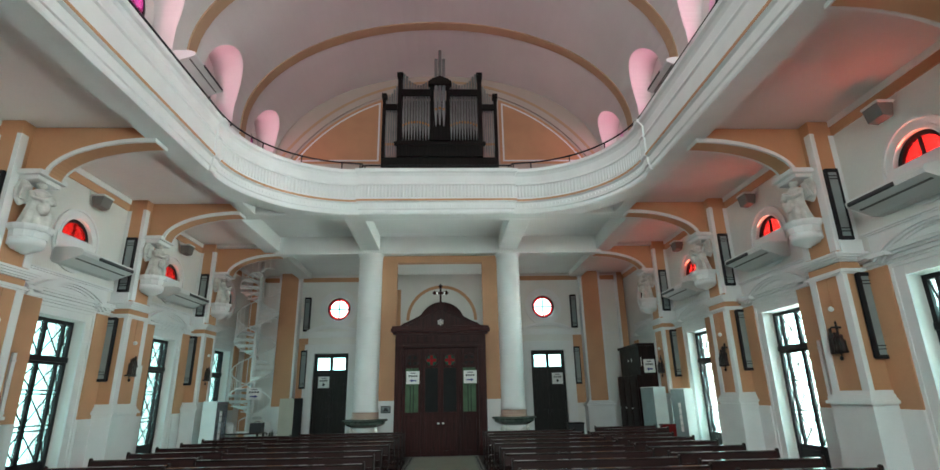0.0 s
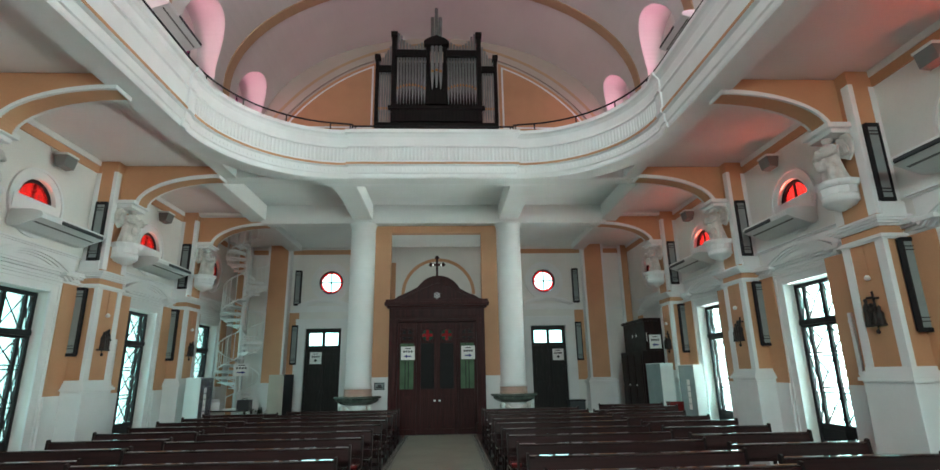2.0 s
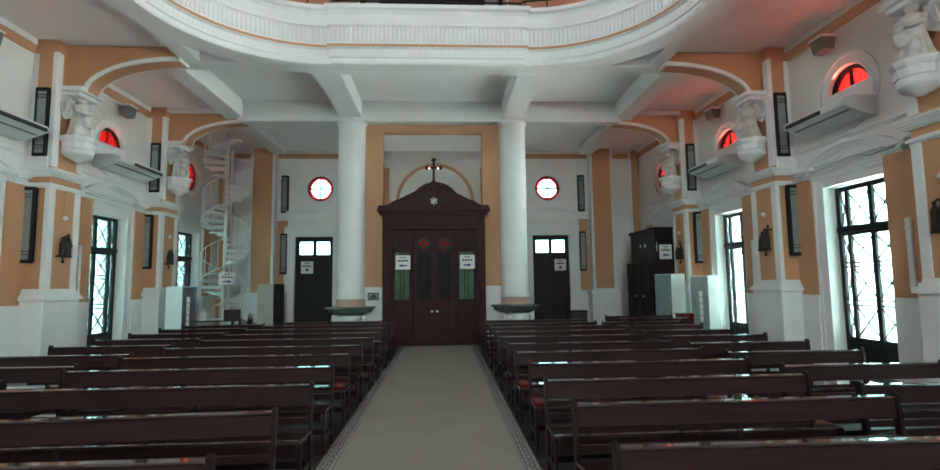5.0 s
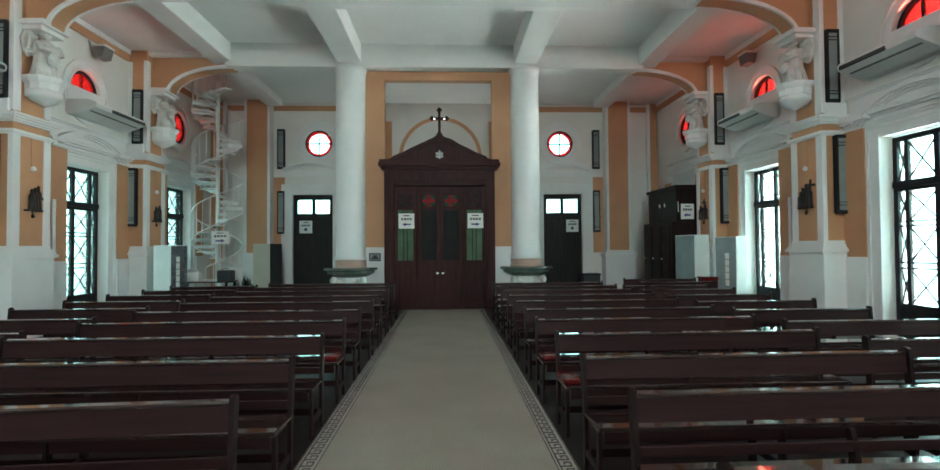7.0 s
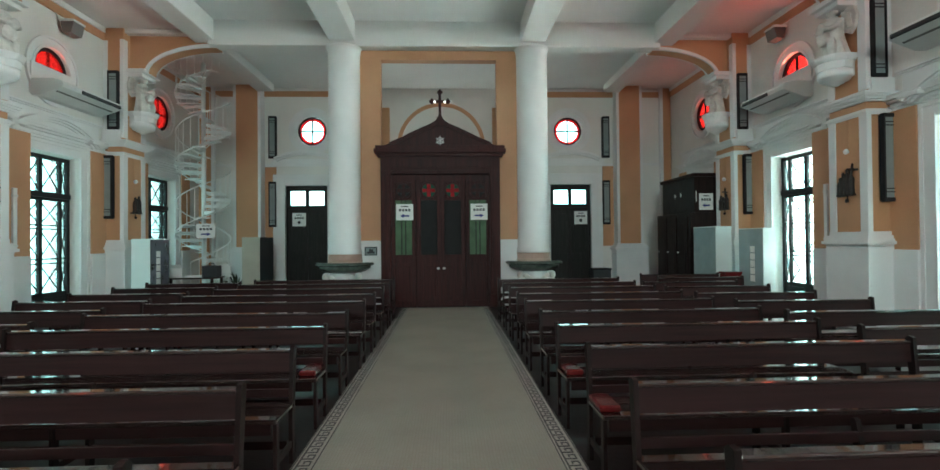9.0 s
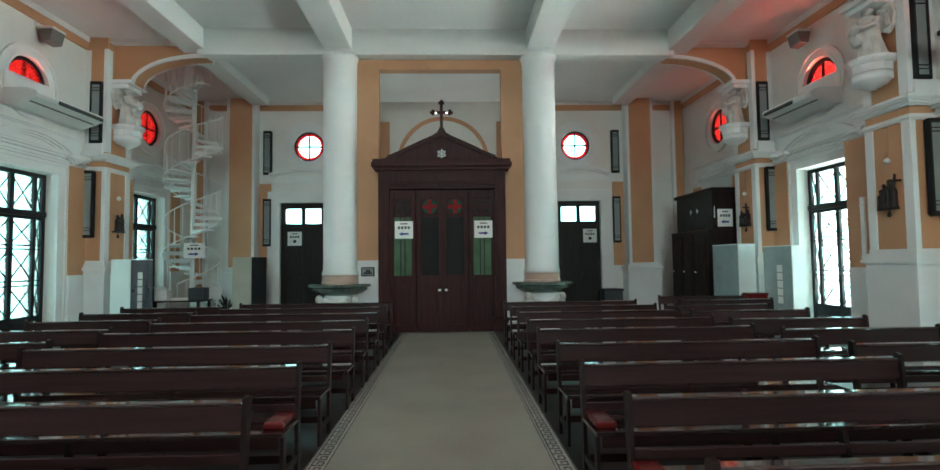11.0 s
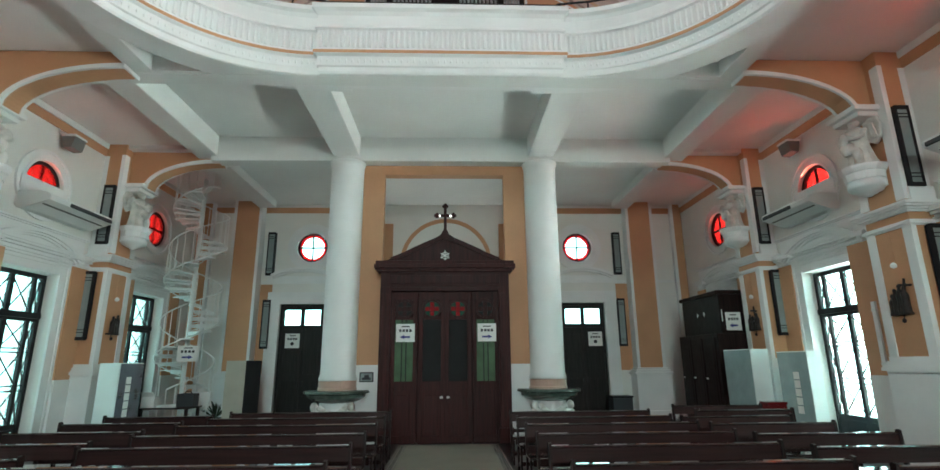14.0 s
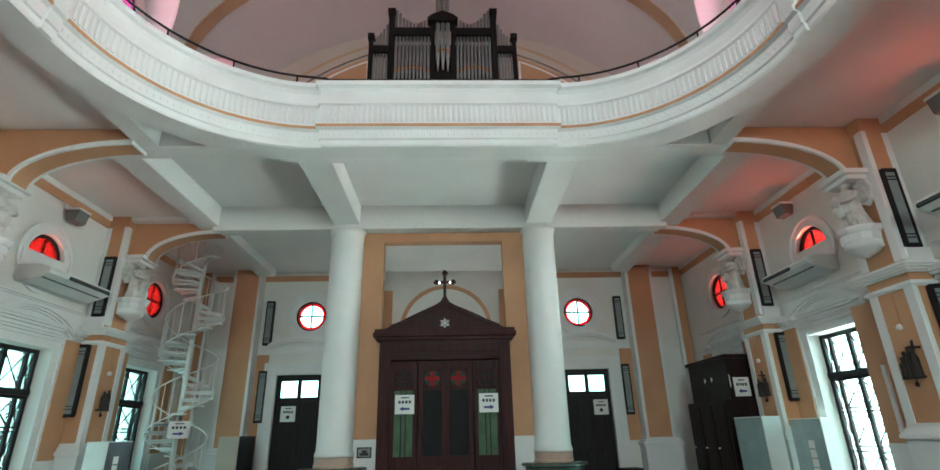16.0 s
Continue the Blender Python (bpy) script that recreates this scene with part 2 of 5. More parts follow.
def disc(bm, at, axis, r, depth, n=32, r_in=0.0):
    """A round plate or ring across an axis, from at to at + depth."""
    turn = {"x": pose(0, 0, 0, 0, 90, 0), "y": pose(0, 0, 0, -90, 0, 0), "z": Matrix()}[axis]
    if r_in:
        t = Matrix.Translation(at) @ turn
        ring = lambda rr, z: [bm.verts.new(t @ Vector((rr * math.cos(2 * math.pi * i / n), rr * math.sin(2 * math.pi * i / n), z))) for i in range(n)]
        q = [ring(r, 0), ring(r, depth), ring(r_in, depth), ring(r_in, 0)]
        for a, b in zip(q, q[1:] + q[:1]):
            for i in range(n):
                bm.faces.new((a[i], a[(i + 1) % n], b[(i + 1) % n], b[i]))
        return bm
    return lathe(bm, [(r, 0), (r, depth)], n, at, turn)


def carve(ob, *cutters):
    """Cuts closed shapes out of a mesh object for good."""
    made = []
    for c in cutters:
        me = bpy.data.meshes.new("cut")
        bmesh.ops.recalc_face_normals(c, faces=c.faces)
        c.to_mesh(me)
        c.free()
        k = bpy.data.objects.new("cut", me)
        scene.collection.objects.link(k)
        md = ob.modifiers.new("cut", "BOOLEAN")
        md.object, md.operation, md.solver = k, "DIFFERENCE", "EXACT"
        made.append(k)
    dg = bpy.context.evaluated_depsgraph_get()
    dg.update()
    me = bpy.data.meshes.new_from_object(ob.evaluated_get(dg))
    ob.modifiers.clear()
    ob.data = me
    for k in made:
        bpy.data.objects.remove(k)
    return ob


def moulding(bm, path, steps, z0):
    """A stepped band: steps of (out, height) from z0 upwards."""
    prof, z = [(-0.02, z0)], z0
    for o, h in steps:
        prof += [(o, z), (o, z + h)]
        z += h
    prof.append((-0.02, z))
    return sweep(bm, path, prof)


# ---- large structure ----
floor = tagged(part("floor", boxes((-XO, XO, YF - 0.6, YB + 0.6, -0.3, 0)), FLOORM), "dark polished tile floor under the pews", "floor", kind="structure")
n, l = AISLE.node_tree.nodes, AISLE.node_tree.links
tiles, wash, place = n.new("ShaderNodeTexBrick"), n.new("ShaderNodeMix"), n.new("ShaderNodeTexCoord")
tiles.offset = 0.0
for key, val in (("Color1", (1, 1, 1, 1)), ("Color2", (0.93, 0.93, 0.92, 1)), ("Mortar", (0.80, 0.79, 0.77, 1)), ("Scale", 1.0), ("Mortar Size", 0.002), ("Brick Width", 0.026), ("Row Height", 0.026)):
    tiles.inputs[key].default_value = val
wash.data_type, wash.blend_type = "RGBA", "MULTIPLY"
wash.inputs[0].default_value = 1.0
base = n["Principled BSDF"].inputs["Base Color"]
l.new(base.links[0].from_socket, wash.inputs[6])
l.new(place.outputs["Object"], tiles.inputs["Vector"])
l.new(tiles.outputs["Color"], wash.inputs[7])
l.new(wash.outputs[2], base)
runner = tagged(part("aisle", boxes((-0.79, 1.05, YF, 17.3, 0.0, 0.006)), AISLE), "worn beige small-tiled centre aisle", "aisle", kind="structure")

# side walls with windows, round windows and clerestory openings
for s in (-1, 1):
    w = tagged(part("wall_east" if s > 0 else "wall_west", boxes((*sorted((s * (XW + K[s]), s * (XO + K[s]))), YF - 0.6, YB + 0.6, 0, 14)), WHITE), "white plastered side wall with tall windows", "wall", kind="structure")
    cuts = bmesh.new()
    for y in BAYS:
        if y < 18:
            box(cuts, s * 8.45 - 0.5, s * 8.45 + 0.5, y - HALF, y + HALF, 0.02, 3.62)
        elif s < 0:
            box(cuts, s * 8.45 - 0.5, s * 8.45 + 0.5, 18.95, 20.75, 0.02, 3.62)
    rounds = bmesh.new()
    for y in BAYS:
        disc(rounds, (s * 8.45 - 0.5, y + 0.02 if y < 18 else 20.0, 5.36 if y < 18 else 5.5), "x", 0.505, 1.0)
        disc(rounds, (s * 8.45 - 0.5, y, 12.3), "x", 0.82, 1.0)
    carve(w, cuts, rounds)

back = tagged(part("wall_back", boxes((-XO, XO, YB, YB + 0.6, 0, 7.6)), WHITE), "white plastered back wall", "wall", kind="structure")
c1, c2 = bmesh.new(), bmesh.new()
for s in (-1, 1):
    xc = 4.52 if s > 0 else -4.65
    box(c1, xc - 0.72, xc + 0.72, YB - 0.2, YB + 0.8, 0.02, 3.62)
    disc(c2, (4.45 * s, YB - 0.2, 5.5), "y", 0.5, 1.0)
carve(back, c1, c2)
# unseen closing wall; both openings are made up for the fill light
front = tagged(part("wall_front", boxes((-XW, XW, YF - 0.6, YF, 0, 17.5)), WHITE), "white plastered unseen end wall with made-up openings for fill light", "wall", kind="structure")
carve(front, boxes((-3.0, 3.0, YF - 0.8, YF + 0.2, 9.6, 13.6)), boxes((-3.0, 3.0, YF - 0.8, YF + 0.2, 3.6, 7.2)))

tagged(part("wall_loft", boxes((-XW, XW, 21.5, 22.4, 7.6, 17.5)), LOFT), "tan plastered end wall of the organ loft, base dimmed for weaker light", "wall", kind="structure")
# vault with round clerestory recesses
bm = bmesh.new()
a1 = math.pi / 2


def vault_arc(out, foot, n=49):
    """Half an ellipse on two straight legs, widened by out."""
    mid = [((VA + out) * math.sin(a), VZ + (VH + out) * math.cos(a)) for a in np.linspace(-a1, a1, n)]
    return [(-VA - out, foot)] + mid + [(VA + out, foot)]


prism(bm, vault_arc(0, 7.61) + vault_arc(0.57, 7.61)[::-1], "y", YF - 0.3, YB + 0.3)
vault = tagged(part("ceiling", bm, VAULT, smooth=False), "pale plastered barrel vault", "ceiling", kind="structure")
tun, low = bmesh.new(), bmesh.new()
for y in BAYS:
    for s in (-1, 1):
        disc(tun, (min(s * 5.0, s * 8.6), y, 12.4), "x", 1.22, 3.6, 36)
        box(low, min(s * 7.0, s * 8.6), max(s * 7.0, s * 8.6), y - 1.215, y + 1.215, 10.3, 12.4)
carve(vault, tun, low)

# unseen slabs added to block sky light leaking into the clerestory recesses
for s in (-1, 1):
    tagged(part("roof", boxes((*sorted((s * 7.2, s * 9.0)), YF - 0.6, YB + 0.6, 14.0, 14.2)), CEIL), "unseen slab added over the side wall to keep sky light out", "roof", kind="structure")

# arched linings of the clerestory recesses, from the vault to the wall
for s in (-1, 1):
    for y in BAYS:
        bm = bmesh.new()
        arch = [(-1.0, 10.3)] + [(math.cos(a), 12.4 + 1.22 * math.sin(a)) for a in np.linspace(math.pi, 0, 25)] + [(1.0, 10.3)]
        rows = []
        for k, z in arch:
            x0 = VA * math.sqrt(max(0.0, 1 - max(0.0, (z - VZ) / VH) ** 2)) + 0.03
            up = 0.05 * (z - 12.4) / 1.22 if z > 12.4 else 0.0
            x1 = XW + K[s] + 0.01
            rows.append([bm.verts.new((s * x, y + k * r, z + d)) for x, r, d in ((x0, 1.205, -0.01), (x1, 1.205, -0.01), (x1, 1.26, up), (x0, 1.26, up))])
        for p, q in zip(rows, rows[1:]):
            for i in range(4):
                bm.faces.new((p[i], p[(i + 1) % 4], q[(i + 1) % 4], q[i]))
        bm.faces.new(rows[0])
        bm.faces.new(rows[-1][::-1])
        tagged(part("recess_lining", bm, VAULT, smooth=False), "plastered arched reveal of a clerestory window", "reveal", kind="structure")

# ribs of the vault
for i, y in enumerate([17.9 - BAY * k for k in range(6)]):
    bm = bmesh.new()
    prism(bm, vault_arc(-0.05, 7.605, 41) + vault_arc(0.15, 7.605, 41)[::-1], "y", y - 0.22, y + 0.22)
    tagged(part("trim", bm, RIB), "ochre painted rib across the vault", "rib", kind="structure")

# aisle ceilings and the coffered ceiling below the organ loft
for s in (-1, 1):
    x0, x1 = sorted((s * 6.1, s * 8.3))
    x2 = s * 5.41
    tagged(part("ceiling_aisle", boxes((x0, x1, 13.8, 17.52, ZC, ZC + 0.25), (min(x2, s * 8.3), max(x2, s * 8.3), YF, 13.8, ZC, ZC + 0.25)), CEIL), "grey-white plastered aisle ceiling", "ceiling", kind="structure")
tagged(part("ceiling_loft", boxes((-5.62, 5.62, 14.0, 17.52, 7.25, 7.45)), CEIL), "pale coffered plaster ceiling below the loft", "ceiling", kind="structure")
tagged(part("ceiling_rear", boxes((-8.3, 8.3, 17.9, YB, 6.98, 7.2)), CEIL), "shaded plaster ceiling at the back", "ceiling", kind="structure")
for x0, x1, y0, y1, z0 in ((-2.75, -2.1, 13.9, 17.7, 6.745), (2.1, 2.75, 13.9, 17.7, 6.745), (-6.15, -5.6, 13.76, 21.98, 6.74), (5.6, 6.15, 13.76, 21.98, 6.74),
                           (-5.75, 5.75, 17.5, 17.9, 6.62), (-5.75, 5.75, 13.72, 14.1, 6.735), (-8.3, -6.15, 17.5, 17.9, 6.9), (6.15, 8.3, 17.5, 17.9, 6.9)):
    tagged(part("beam", boxes((x0, x1, y0, y1, z0, 7.49), bevel=0.02), CEIL), "white plastered ceiling beam", "beam", kind="structure")
# corner soffits behind the curved gallery front, each with a triangular coffer
for s in (-1, 1):
    bm = bmesh.new()
    curve = [(s * (-5.09 + 2.85 * (1 - math.cos(a))), 10.9 + 2.82 * math.sin(a)) for a in np.linspace(0, math.pi / 2, 14)]
    prism(bm, curve + [(s * -2.1, 13.74), (s * -5.44, 13.74), (s * -5.44, 10.9)], "z", 6.75, 7.4)
    plate = tagged(part("soffit", bm, CEIL), "white plaster soffit with a triangular coffer", "ceiling", kind="structure")
    carve(plate, prism(bmesh.new(), [(s * -5.08, 11.9), (s * -5.08, 13.66), (s * -3.6, 13.66), (s * -4.15, 13.38), (s * -4.65, 12.85)], "z", 6.5, 7.05))
    tagged(part("soffit", boxes((min(s * 5.07, s * 5.44), max(s * 5.07, s * 5.44), YF, 10.9, 6.75, 7.4)), CEIL), "white plaster soffit below the side gallery", "ceiling", kind="structure")

# gallery front
def front_path(step=0.0):
    pts = [(-GX, YF), (-GX, 10.9)]
    for k in range(1, 16):
        a = math.pi / 2 * k / 16
        pts.append((-GX + 2.85 * (1 - math.cos(a)), 10.9 + 2.85 * math.sin(a)))
    pts += [(-2.2, GY), (-2.19, GY - 0.09), (2.19, GY - 0.09), (2.2, GY)]
    return pts + [(-x, y) for x, y in pts[:-4][::-1]]


PROF = [(-0.55, 6.62), (-0.02, 6.62), (0.0, 6.66), (0.0, 6.74), (0.03, 6.76), (0.03, 6.94), (0.09, 6.97), (0.09, 7.06), (0.05, 7.09), (0.05, 7.45), (0.09, 7.48), (0.06, 7.55),
        (0.06, 7.75), (0.10, 7.82), (0.16, 7.86), (0.16, 7.95), (-0.30, 7.95), (-0.30, 7.5), (-0.55, 7.5)]
PROF = [(o, 6.74 + (z - 6.62) * 1.0) for o, z in PROF]
gallery = thing("gallery", label="white moulded gallery front with an ochre line and fluted band", category="gallery", kind="structure")
part("fascia", sweep(bmesh.new(), front_path(), PROF), MOULD, gallery)
part("ochre_line", sweep(bmesh.new(), front_path(), [(0.085, 7.10), (0.10, 7.10), (0.10, 7.155), (0.085, 7.155)]), ORANGE, gallery, "ochre painted line")
tagged(part("gallery_floor", boxes((-XW, XW, 13.9, YB, 7.5, 7.6), (-XW, -5.3, YF, 13.9, 7.3, 7.6), (5.3, XW, YF, 13.9, 7.3, 7.6)), CEIL), "plaster slab of the galleries", "floor", kind="structure")

# back pilasters and portal wall
for s in (-1, 1):
    a, b = sorted((s * 6.05, s * 6.95))
    p = thing("pilaster", label="ochre back pilaster with a white plinth", category="pilaster", kind="structure")
    part("shaft", boxes((a + 0.08, b - 0.08, 22.0, YB, 1.5, 7)), ORANGE, p)
    part("edge", boxes((a, a + 0.09, 21.98, YB, 1.5, 7)), MOULD, p)
    part("edge", boxes((b - 0.09, b, 21.98, YB, 1.5, 7)), MOULD, p)
    part("plinth", boxes((a - 0.10, b + 0.10, 21.87, YB, 0.25, 1.32), bevel=0.01), MOULD, p)
    part("plinth_base", boxes((a - 0.16, b + 0.16, 21.80, YB, 0, 0.25), bevel=0.02), MOULD, p)
    part("plinth_cap", boxes((a - 0.16, b + 0.16, 21.81, YB, 1.32, 1.40), (a - 0.10, b + 0.10, 21.88, YB, 1.40, 1.47), (a - 0.04, b + 0.04, 21.93, YB, 1.47, 1.53), bevel=0.015), MOULD, p)
portal = thing("portal_frame", label="ochre painted portal frame with white foot", category="portal", kind="structure")
for s in (-1, 1):
    a, b = sorted((s * 1.5, s * 2.05))
    part("jamb", boxes((a, b, 17.78, 18.05, 1.69, 6.36)), ORANGE, portal)
    part("foot", boxes((a, b, 17.76, 18.05, 0, 1.69)), MOULD, portal)
part("head", boxes((-2.05, 2.05, 17.78, 18.05, 6.36, 6.6)), ORANGE, portal)
for s in (-1, 1):
    c = thing("column", (s * 2.42, 17.75, 0), "round white column on a pink marble drum", "column", kind="structure")
    part("shaft", lathe(bmesh.new(), [(0.42, 1.351), (0.44, 1.38), (0.40, 1.5), (0.40, 6.35), (0.41, 6.5), (0.45, 6.62)], 36), MOULD, c, smooth=True)
    part("base", lathe(bmesh.new(), [(0.34, 0), (0.34, 1.1)], 24), STATUE, c)

# ---- more materials ----
def glass(name, color, gloss=0.08, clear=0.9, glow=0.0):
    """Thin pane: mostly clear tinted, a little gloss."""
    m = bpy.data.materials.new(name)
    m.use_nodes = True
    n, l = m.node_tree.nodes, m.node_tree.links
    n.remove(n["Principled BSDF"])
    t, g, d, a, b = n.new("ShaderNodeBsdfTransparent"), n.new("ShaderNodeBsdfGlossy"), n.new("ShaderNodeBsdfTranslucent"), n.new("ShaderNodeMixShader"), n.new("ShaderNodeMixShader")
    t.inputs[0].default_value, d.inputs[0].default_value = (*color, 1), (*color, 1)
    g.inputs["Roughness"].default_value = 0.08
    nz, mr = n.new("ShaderNodeTexNoise"), n.new("ShaderNodeMath")
    nz.inputs["Scale"].default_value = 7.0
    mr.operation, mr.inputs[1].default_value, mr.inputs[2].default_value = "MULTIPLY_ADD", 0.2, 1 - clear - 0.05
    l.new(nz.outputs["Fac"], mr.inputs[0])
    l.new(mr.outputs[0], a.inputs[0])
    l.new(t.outputs[0], a.inputs[1])
    l.new(d.outputs[0], a.inputs[2])
    b.inputs[0].default_value = gloss
    l.new(a.outputs[0], b.inputs[1])
    l.new(g.outputs[0], b.inputs[2])
    l.new(b.outputs[0], n["Material Output"].inputs["Surface"])
    return m


def glow(name, color, strength):
    m = bpy.data.materials.new(name)
    m.use_nodes = True
    n, l = m.node_tree.nodes, m.node_tree.links
    e = n.new("ShaderNodeEmission")
    nz, mx = n.new("ShaderNodeTexNoise"), n.new("ShaderNodeMix")
    nz.inputs["Scale"].default_value = 0.5
    mx.data_type = "RGBA"
    mx.inputs[6].default_value, mx.inputs[7].default_value = (*color, 1), (*[c * 0.7 for c in color], 1)
    l.new(nz.outputs["Fac"], mx.inputs[0])
    l.new(mx.outputs[2], e.inputs[0])
    e.inputs[1].default_value = strength
    l.new(e.outputs[0], n["Material Output"].inputs["Surface"])
    return m


PANE = glass("clear_pane", (0.93, 0.97, 0.96), 0.06, 0.92)
REDG = glass("red_stained_glass", (0.95, 0.12, 0.11), 0.04, 0.8)
REDW = glass("red_edge_glass", (0.85, 0.04, 0.05), 0.04, 0.85)
MAGG = glass("violet_stained_glass", (1.0, 0.26, 0.55), 0.04, 0.8)
GREENG = mat("green_stained_glass", (0.085, 0.15, 0.085), 0.5, vary=0.15, scale=5, bump=0.0)
RUBY = mat("ruby_stained_glass", (0.30, 0.006, 0.010), 0.5, vary=0.15, scale=6, bump=0.0)
DGREEN = mat("deep_green_glass", (0.016, 0.085, 0.050), 0.6, vary=0.15, scale=6, bump=0.0)
BLACKG = mat("dark_stained_glass", (0.016, 0.015, 0.016), 0.6, vary=0.1, bump=0.0)
for m in (GREENG, RUBY, DGREEN, BLACKG, FLOORM, IRON):
    m.node_tree.nodes["Principled BSDF"].inputs["Specular IOR Level"].default_value = 0.12
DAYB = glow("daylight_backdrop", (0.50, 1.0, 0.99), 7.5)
# west daylight glow turned down so that the east wall gets less light
DAYW = glow("dimmed_daylight_backdrop", (0.52, 1.0, 0.99), 4.2)
MARBLE = mat("pink_marble", (0.48, 0.31, 0.245), 0.3, vary=0.1, scale=5, second=(0.38, 0.24, 0.19), bump=0.0)
GREENM = mat("green_marble", (0.05, 0.07, 0.06), 0.25, vary=0.2, scale=7, second=(0.11, 0.13, 0.11), bump=0.0)
PAPER = mat("white_paper", (0.80, 0.80, 0.78), 0.8, vary=0.02, bump=0.0)
INK = mat("blue_ink", (0.03, 0.04, 0.22), 0.7, vary=0.03, bump=0.0)
INKB = mat("black_ink", (0.03, 0.03, 0.035), 0.7, vary=0.03, bump=0.0)
PIPE = mat("organ_pipe_metal", (0.30, 0.325, 0.32), 0.42, metal=0.6, vary=0.12, scale=2, fine=15, bump=0.0, piece=0.12)
GOLD = mat("gilt", (0.55, 0.30, 0.12), 0.35, metal=0.7, vary=0.1, bump=0.0)
STEEL = mat("white_painted_steel", (0.75, 0.76, 0.74), 0.45, vary=0.04, scale=3, bump=0.0)
SPK = mat("speaker_grey", (0.16, 0.165, 0.16), 0.6, vary=0.06, bump=0.002)
REDC = mat("red_vinyl", (0.15, 0.012, 0.012), 0.22, vary=0.1, scale=5, bump=0.002)
ACRYL = mat("frosted_acrylic", (0.55, 0.70, 0.72), 0.2, vary=0.08, scale=3, bump=0.0, alpha=0.5)
ACRYW = mat("white_panel", (0.72, 0.78, 0.76), 0.35, vary=0.04, scale=2, bump=0.0)
SMOKE = mat("smoked_acrylic", (0.16, 0.17, 0.21), 0.18, vary=0.1, scale=3, bump=0.0, alpha=0.75)
CREAM = mat("cream_panel", (0.50, 0.50, 0.42), 0.5, vary=0.06, scale=2, bump=0.0)
LIT = glow("small_bulb", (0.9, 1.0, 0.92), 6.0)

# pink marble drums below the columns
for s in (-1, 1):
    tagged(part("trim", lathe(bmesh.new(), [(0.0, 1.145), (0.44, 1.145), (0.44, 1.18), (0.425, 1.20), (0.425, 1.32), (0.43, 1.35), (0.0, 1.35)], 32, (s * 2.42, 17.75, 0)), MARBLE), "pink marble drum below a white column", "drum", kind="structure")

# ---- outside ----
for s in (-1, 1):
    o = tagged(part("backdrop", boxes((min(s * 13, s * 13.1), max(s * 13, s * 13.1), YF - 8, YB + 12, -0.3, 15)), DAYB if s > 0 else DAYW), "glowing plane for bright hazy daylight outside the wall openings", "backdrop", kind="structure")
# unseen glowing plane behind the made-up openings of the front wall
tagged(part("backdrop", boxes((-13, 13, -17.1, -17, -0.3, 16)), DAYB), "glowing plane for bright hazy daylight outside the wall openings", "backdrop", kind="structure")
tagged(part("backdrop", boxes((-13, 13, 29, 29.1, -0.3, 12)), DAYB), "glowing plane for bright hazy daylight outside the wall openings", "backdrop", kind="structure")

YARD = mat("pale_paving", (0.34, 0.33, 0.29), 0.8, vary=0.12, scale=1.2, fine=30, bump=0.01)
for s in (-1, 1):
    tagged(part("ground", boxes((min(s * 8.78, s * 13), max(s * 8.78, s * 13), YF - 8, YB + 12, -0.25, -0.05)), YARD), "pale paved yard outside the windows", "ground", kind="structure")

# ---- aisle border with a key pattern ----
for x0, s in ((-0.95, 1), (1.21, -1)):
    a, b = sorted((x0, x0 + s * 0.17))
    bd = thing("aisle_border", label="pale tile border with a dark key pattern beside the runner", category="border", kind="structure")
    part("band", boxes((a, b, YF, 17.3, 0, 0.008)), BORDER_L, bd)
    bm = bmesh.new()
    u = 0.12
    z0, z1 = 0.008, 0.012
    for k in range(int((17.3 - 1.5) / u)):
        y = 1.5 + k * u
        c = a + 0.03
        for q in ((0, 0.012, 0, u), (0.012, 0.10, 0, 0.014), (0.088, 0.10, 0.014, 0.086), (0.04, 0.088, 0.074, 0.086), (0.04, 0.052, 0.04, 0.074)):
            box(bm, c + q[0], c + q[1], y + q[2], y + q[3], z0, z1)
    for k in (a + 0.006, b - 0.014):
        box(bm, k, k + 0.008, YF, 17.3, z0, z1)
    tagged(part("key_pattern", bm, BORDER_D, bd), kind="stuff")


